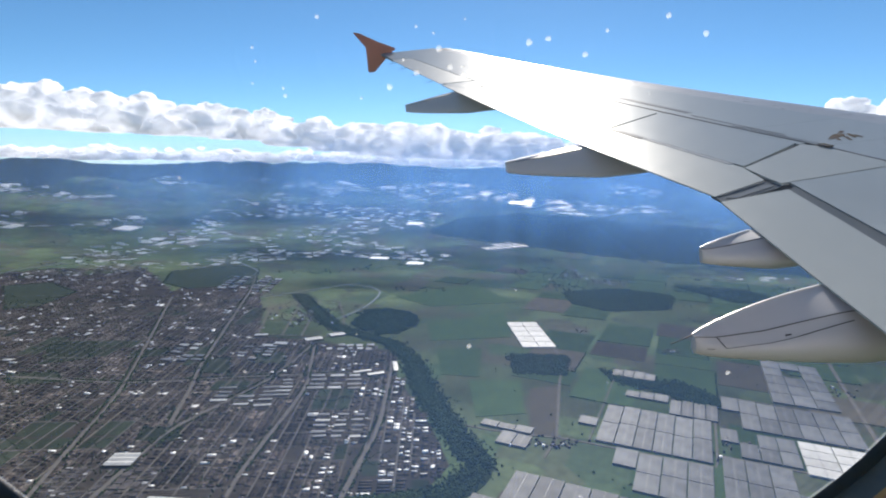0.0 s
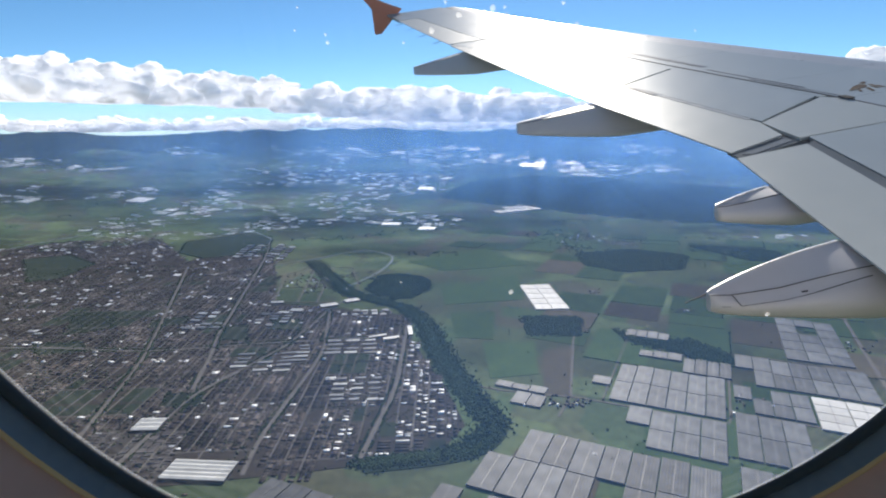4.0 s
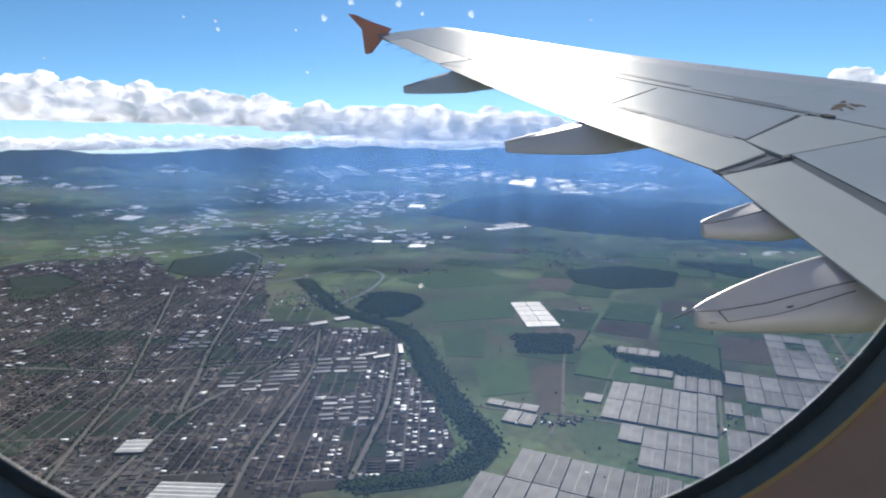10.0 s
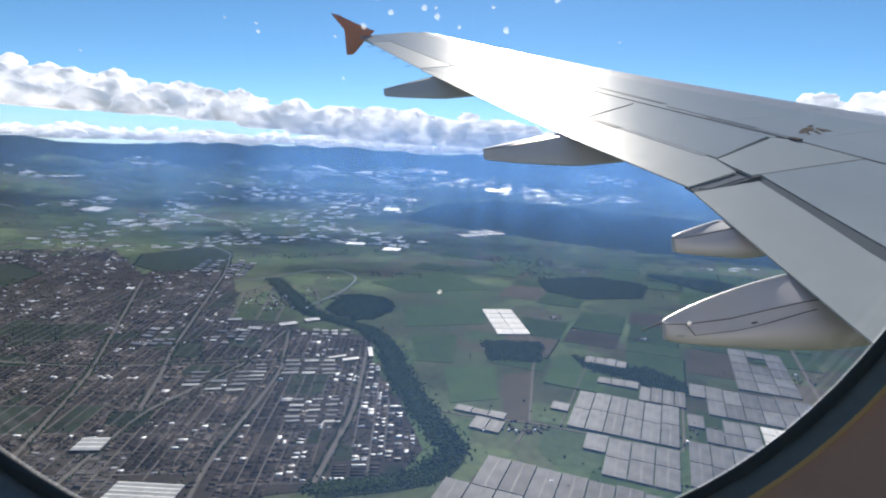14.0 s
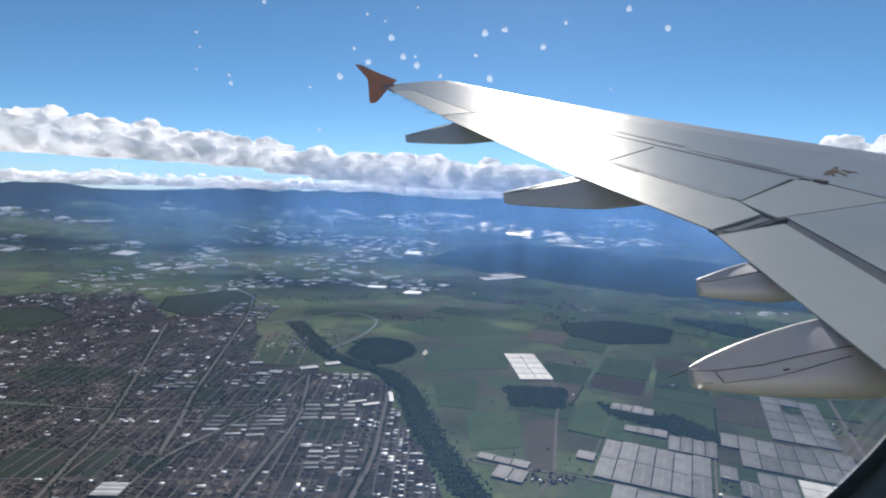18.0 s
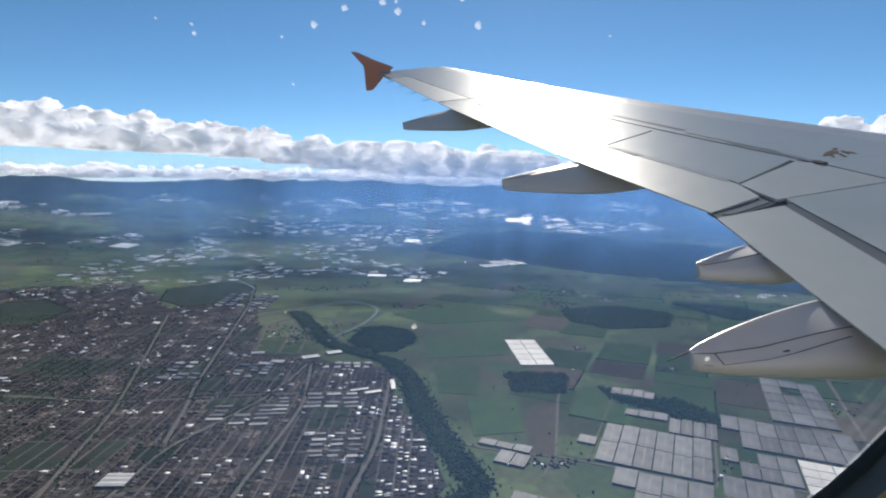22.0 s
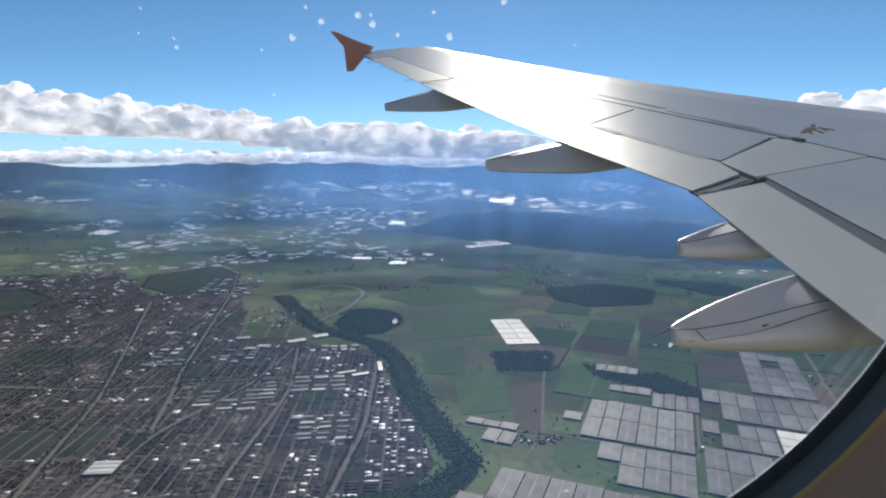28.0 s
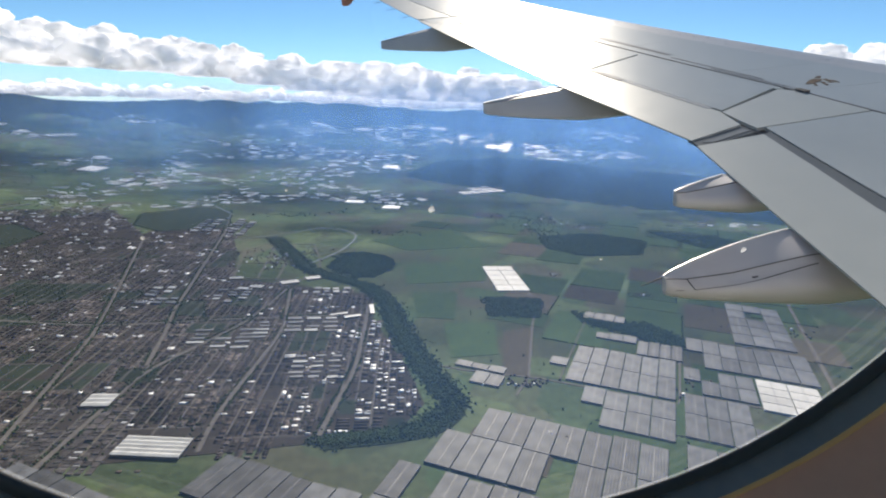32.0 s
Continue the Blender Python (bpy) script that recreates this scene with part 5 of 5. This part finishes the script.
HOUSE_ROOF = surface("house_roof", (0.045, 0.042, 0.044), (0.085, 0.075, 0.072), 0.6, 0.75, 0, 0, 8, 0.6, spec=0.05)
HOUSE_WALL = surface("house_wall", (0.11, 0.085, 0.07), (0.17, 0.145, 0.125), 0.6, 0.9, 0, 0, 8, 0.4, spec=0.2)
HOUSE_TIN = surface("house_tin_roof", (0.26, 0.26, 0.26), (0.44, 0.44, 0.44), 0.4, 0.45, 0, 0, 8, 0.4)
PARAPET = surface("house_parapet", (0.12, 0.115, 0.11), (0.18, 0.175, 0.17), 0.6, 0.8, 0, 0, 8, 0.3)
for mx, my, w, l, h, pale in near_houses:
    top = thing("house", pose(mx, my, rise(mx, my) - 0.3, 0, 0, rng.uniform(-2, 2)), "small town house with a pale tin roof" if pale else "small brick town house with a dark flat roof", "house", "nearest houses of the town")
    a, b = w / 2, l / 2
    v, f = prism([(-a, -b), (a, -b), (a, b), (-a, b)], 0, h)
    part("wall", mesh("wall", v, f[2:], HOUSE_WALL), top)
    t = rng.uniform(0.05, 0.25)
    v = [(-a - 0.1, -b - 0.05, h), (a + 0.1, -b - 0.05, h), (a + 0.1, b + 0.05, h), (-a - 0.1, b + 0.05, h), (-a - 0.1, 0, h + t), (a + 0.1, 0, h + t)]
    part("roof", mesh("roof", v, [(0, 1, 5, 4), (4, 5, 2, 3), (0, 4, 3), (1, 2, 5), (0, 3, 2, 1)], HOUSE_TIN if pale else HOUSE_ROOF), top)
    v, f = prism([(-a, -b - 0.1), (a, -b - 0.1), (a, -b), (-a, -b)], 0, h + 0.18)
    part("parapet", mesh("parapet", v, f, PARAPET), top)

# ---- trees ----
BARK = surface("bark", (0.07, 0.055, 0.045), (0.12, 0.10, 0.085), 2, 0.95, 0, 0, 8, spec=0.1)
LEAVES = surface("crown_leaves", (0.034, 0.056, 0.028), (0.054, 0.082, 0.040), 0.8, 0.9, 0, 0, 9, 0.35, spec=0.0)


def tree_meshes(seed):
    """A tapered trunk with three limbs, and a crown of knobbly clumps with gaps."""
    r = random.Random(seed)
    v, f = [], []
    for (x0, y0, z0, r0), (x1, y1, z1, r1) in (((0, 0, 0, 0.14), (0.03, 0.02, 1.3, 0.09)), *(((0.02, 0.02, 1.0 + 0.15 * k, 0.06), (0.6 * math.cos(2.1 * k + seed), 0.6 * math.sin(2.1 * k + seed), 1.8, 0.02)) for k in range(3))):
        o = len(v)
        for x, y, z, w in ((x0, y0, z0, r0), (x1, y1, z1, r1)):
            v += [(x + w * math.cos(a * math.tau / 6), y + w * math.sin(a * math.tau / 6), z) for a in range(6)]
        f += [(o + a, o + (a + 1) % 6, o + 6 + (a + 1) % 6, o + 6 + a) for a in range(6)]
    trunk = mesh("trunk", v, f, BARK)
    bv, bf = BALLS[2]
    vs, fs = [], []
    for k in range(11):
        c = np.array((r.gauss(0, 0.42), r.gauss(0, 0.42), 1.65 + r.uniform(-0.45, 0.55)))
        w = r.uniform(0.28, 0.52)
        bump = np.array([[1 + 0.45 * noise.noise(Vector(q) * 2.3 + Vector((seed * 7 + k * 3, 1, 2)))] for q in bv])
        vs.append(bv * bump * w + c)
        fs.append(bf + k * len(bv))
    return trunk, raw_mesh("crown", np.concatenate(vs), np.concatenate(fs), LEAVES)


TREES = [tree_meshes(k) for k in range(5)]
path = [(66, 600), (76, 560), (74, 530), (56, 505), (36, 490), (-10, 478), (-60, 474)]
tr = random.Random(23)
for k in range(160):
    i = tr.randrange(len(path) - 1)
    g = tr.random()
    x, y = (a + (b - a) * g + tr.gauss(0, 6) for a, b in zip(path[i], path[i + 1]))
    if inside(x, y, CITY):
        continue
    size = tr.uniform(0.8, 1.7)
    tree = thing("tree", pose(x, y, -0.25, 0, 0, tr.uniform(0, 360)) @ Matrix.Scale(size, 4), "dark green broadleaf tree beside the river", "tree", "nearest trees of the river belt")
    trunk, crown = TREES[k % 5]
    part("trunk", trunk, tree)
    part("crown", crown, tree)

def woods(name, spots, label):
    """Clumps of foliage at (x, y, size), each a knobbly crown."""
    r = np.random.RandomState(5)
    bv, bf = BALLS[1]
    vs, fs = [], []
    for k, (x, y, s) in enumerate(spots):
        d = 1 + r.uniform(-0.35, 0.3, (len(bv), 1))
        vs.append(bv * d * np.array((s, s, s * r.uniform(0.7, 1.1))) + np.array((x, y, rise(x, y) + s * 0.5)))
        fs.append(bf + k * len(bv))
    return tagged(new(name, raw_mesh(name, np.concatenate(vs), np.concatenate(fs), WOODS)), label, "trees", "", "stuff")


belt = []
spine = [(-250, 1310), (-148, 1060), (-110, 1010), (-70, 975), (-30, 940), (6, 850), (20, 740), (36, 660), (58, 580), (70, 530), (36, 486), (-60, 470)]
for a, b in zip(spine, spine[1:]):
    for k in range(int(math.dist(a, b) * 20)):
        f = rng.random()
        off = rng.gauss(0, 9)
        belt.append((a[0] + (b[0] - a[0]) * f + off + 8, a[1] + (b[1] - a[1]) * f + rng.gauss(0, 5), rng.uniform(0.5, 1.5)))
for k in range(14000):
    x, y = rng.gauss(-35, 42), rng.gauss(1080, 70)
    if not inside(x, y, CITY) and ((x + 35) / 62) ** 2 + ((y - 1085) / 88) ** 2 < 1.05 + 0.5 * noise.noise((x / 25, y / 25, 14)):
        belt.append((x, y, rng.uniform(0.6, 1.6)))
# dark ground closes the gaps between crowns into one dark mass
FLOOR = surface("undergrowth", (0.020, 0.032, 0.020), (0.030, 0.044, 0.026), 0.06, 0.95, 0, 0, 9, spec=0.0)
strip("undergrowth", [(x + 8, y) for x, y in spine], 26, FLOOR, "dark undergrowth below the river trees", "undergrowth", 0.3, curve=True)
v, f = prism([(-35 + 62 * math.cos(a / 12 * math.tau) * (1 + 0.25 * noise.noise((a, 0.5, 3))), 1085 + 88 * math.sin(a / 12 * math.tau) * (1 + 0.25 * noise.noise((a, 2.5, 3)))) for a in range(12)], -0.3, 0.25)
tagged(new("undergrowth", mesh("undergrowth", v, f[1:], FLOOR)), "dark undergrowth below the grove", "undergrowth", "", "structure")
woods("tree_belt", belt, "dark belt of trees along the river beside the town")
hedge = []
for cc in fields:
    for a, b in ((cc[0], cc[1]), (cc[1], cc[2])):
        if rng.random() < 0.45:
            n = int(math.dist(a, b) / 1.5)
            for k in range(n):
                if rng.random() < 0.75:
                    f = k / n
                    hedge.append((a[0] + (b[0] - a[0]) * f + rng.uniform(-1, 1), a[1] + (b[1] - a[1]) * f + rng.uniform(-1, 1), rng.uniform(0.5, 1.3)))
for k in range(1500):
    u0, v0 = rng.uniform(-260, 420), rng.uniform(430, 1500)
    x, y = uv(u0, v0)
    if x > 70 and noise.noise((x / 60, y / 60, 3)) > 0.25:
        hedge.append((x, y, rng.uniform(0.6, 1.5)))
woods("hedgerow", hedge, "dark hedgerows and scattered farm trees")
far = []
for k in range(20000):
    az, r = radians(rng.uniform(-38, 44)), rng.uniform(1300, 3300)
    x, y = r * math.sin(az), r * math.cos(az)
    if not inside(x, y, CITY) and noise.noise((x / 260, y / 110, 4)) > 0.3:
        far.append((x, y, rng.uniform(0.8, 2.4)))
# trees and dark ground set on dark patches, cloud shade put into them
GROVES = ([(295, 809), (336, 751), (392, 750), (418, 694), (400, 655), (369, 669), (355, 711), (303, 751)], [(393, 1328), (539, 1369), (642, 1283), (567, 1160), (446, 1145), (375, 1214)], [(173, 876), (229, 868), (264, 860), (235, 777), (200, 790), (162, 790)],
          [(700, 1400), (860, 1330), (900, 1200), (760, 1220)], [(560, 1010), (660, 1000), (640, 960), (540, 975)])
for outline in GROVES:
    lo_x, hi_x, lo_y, hi_y = min(p[0] for p in outline), max(p[0] for p in outline), min(p[1] for p in outline), max(p[1] for p in outline)
    for k in range(int((hi_x - lo_x) * (hi_y - lo_y) / 2.6)):
        x, y = rng.uniform(lo_x, hi_x), rng.uniform(lo_y, hi_y)
        if inside(x + rng.gauss(0, 5), y + rng.gauss(0, 7), outline):
            far.append((x, y, rng.uniform(0.6, 1.7)))
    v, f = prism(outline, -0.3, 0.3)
    tagged(new("undergrowth", mesh("undergrowth", v, f[1:], FLOOR)), "undergrowth below a grove, darkened for cloud shade", "undergrowth", "", "structure")
woods("far_woods", far, "dark distant woods, partly standing in for cloud shadow")
street = []
for k in range(17000):
    x, y = rng.uniform(-900, 40), rng.uniform(430, 1300)
    if inside(x, y, CITY) and noise.noise((x / 50, y / 50, 6)) > -0.05 and not near_road(x, y, 0.5):
        street.append((x, y, rng.uniform(0.5, 1.2)))
for outline in MEADOWS:
    for a, b in zip(outline, outline[1:] + outline[:1]):
        for k in range(int(math.dist(a, b) / 2.2)):
            f = rng.random()
            street.append((a[0] + (b[0] - a[0]) * f + rng.gauss(0, 2), a[1] + (b[1] - a[1]) * f + rng.gauss(0, 2), rng.uniform(0.6, 1.5)))
for pts, w in MAIN_ROADS:
    for a, b in zip(pts, pts[1:]):
        d = (Vector(b) - Vector(a)).normalized()
        for k in range(int(math.dist(a, b) * 1.5)):
            f, off = rng.random(), rng.choice((-1, 1)) * (w / 2 + rng.uniform(0.8, 3.4))
            x, y = a[0] + (b[0] - a[0]) * f - d.y * off, a[1] + (b[1] - a[1]) * f + d.x * off
            if noise.noise((x / 60, y / 60, 12)) > -0.15:
                street.append((x, y, rng.uniform(0.6, 1.4)))
woods("street_trees", street, "dark trees among the houses of the town")

# farm houses and small towns on the plain
sets = [([], []), ([], [])]
for (cx, cy, sx, sy, n) in ((470, 1530, 90, 110, 160), (770, 1320, 40, 70, 80), (160, 575, 40, 14, 40), (300, 640, 10, 10, 8), (450, 880, 30, 14, 30), (140, 470, 40, 20, 40), (330, 1000, 16, 10, 12), (230, 835, 12, 10, 10), (560, 1450, 70, 40, 60), (600, 700, 20, 20, 16), (-200, 1130, 70, 90, 220), (350, 560, 40, 20, 20)):
    for k in range(n):
        x, y = cx + rng.gauss(0, 0.5) * sx, cy + rng.gauss(0, 0.5) * sy
        w, l, h, z = rng.uniform(1.3, 3.2), rng.uniform(1.5, 4.5), rng.uniform(1.1, 2), rise(x, y) - 0.3
        hv, hf = sets[k % 8 < 1]
        o = len(hv)
        for zz in (z, z + h):
            for a, b in ((-w, -l), (w, -l), (w, l), (-w, l)):
                q = U * (a / 2) + V * (b / 2)
                hv.append((x + q.x, y + q.y, zz))
        hf += [(o + i, o + (i + 1) % 4, o + 4 + (i + 1) % 4, o + 4 + i) for i in range(4)] + [(o + 4, o + 5, o + 6, o + 7)]
for (hv, hf), mat, label in zip(sets, (HOUSES, TIN), ("scattered farm houses and sheds among the fields", "pale-roofed farm houses and sheds among the fields")):
    tagged(new("farm_houses", raw_mesh("farm_houses", np.array(hv), np.array(hf), mat)), label, "houses", "", "stuff")
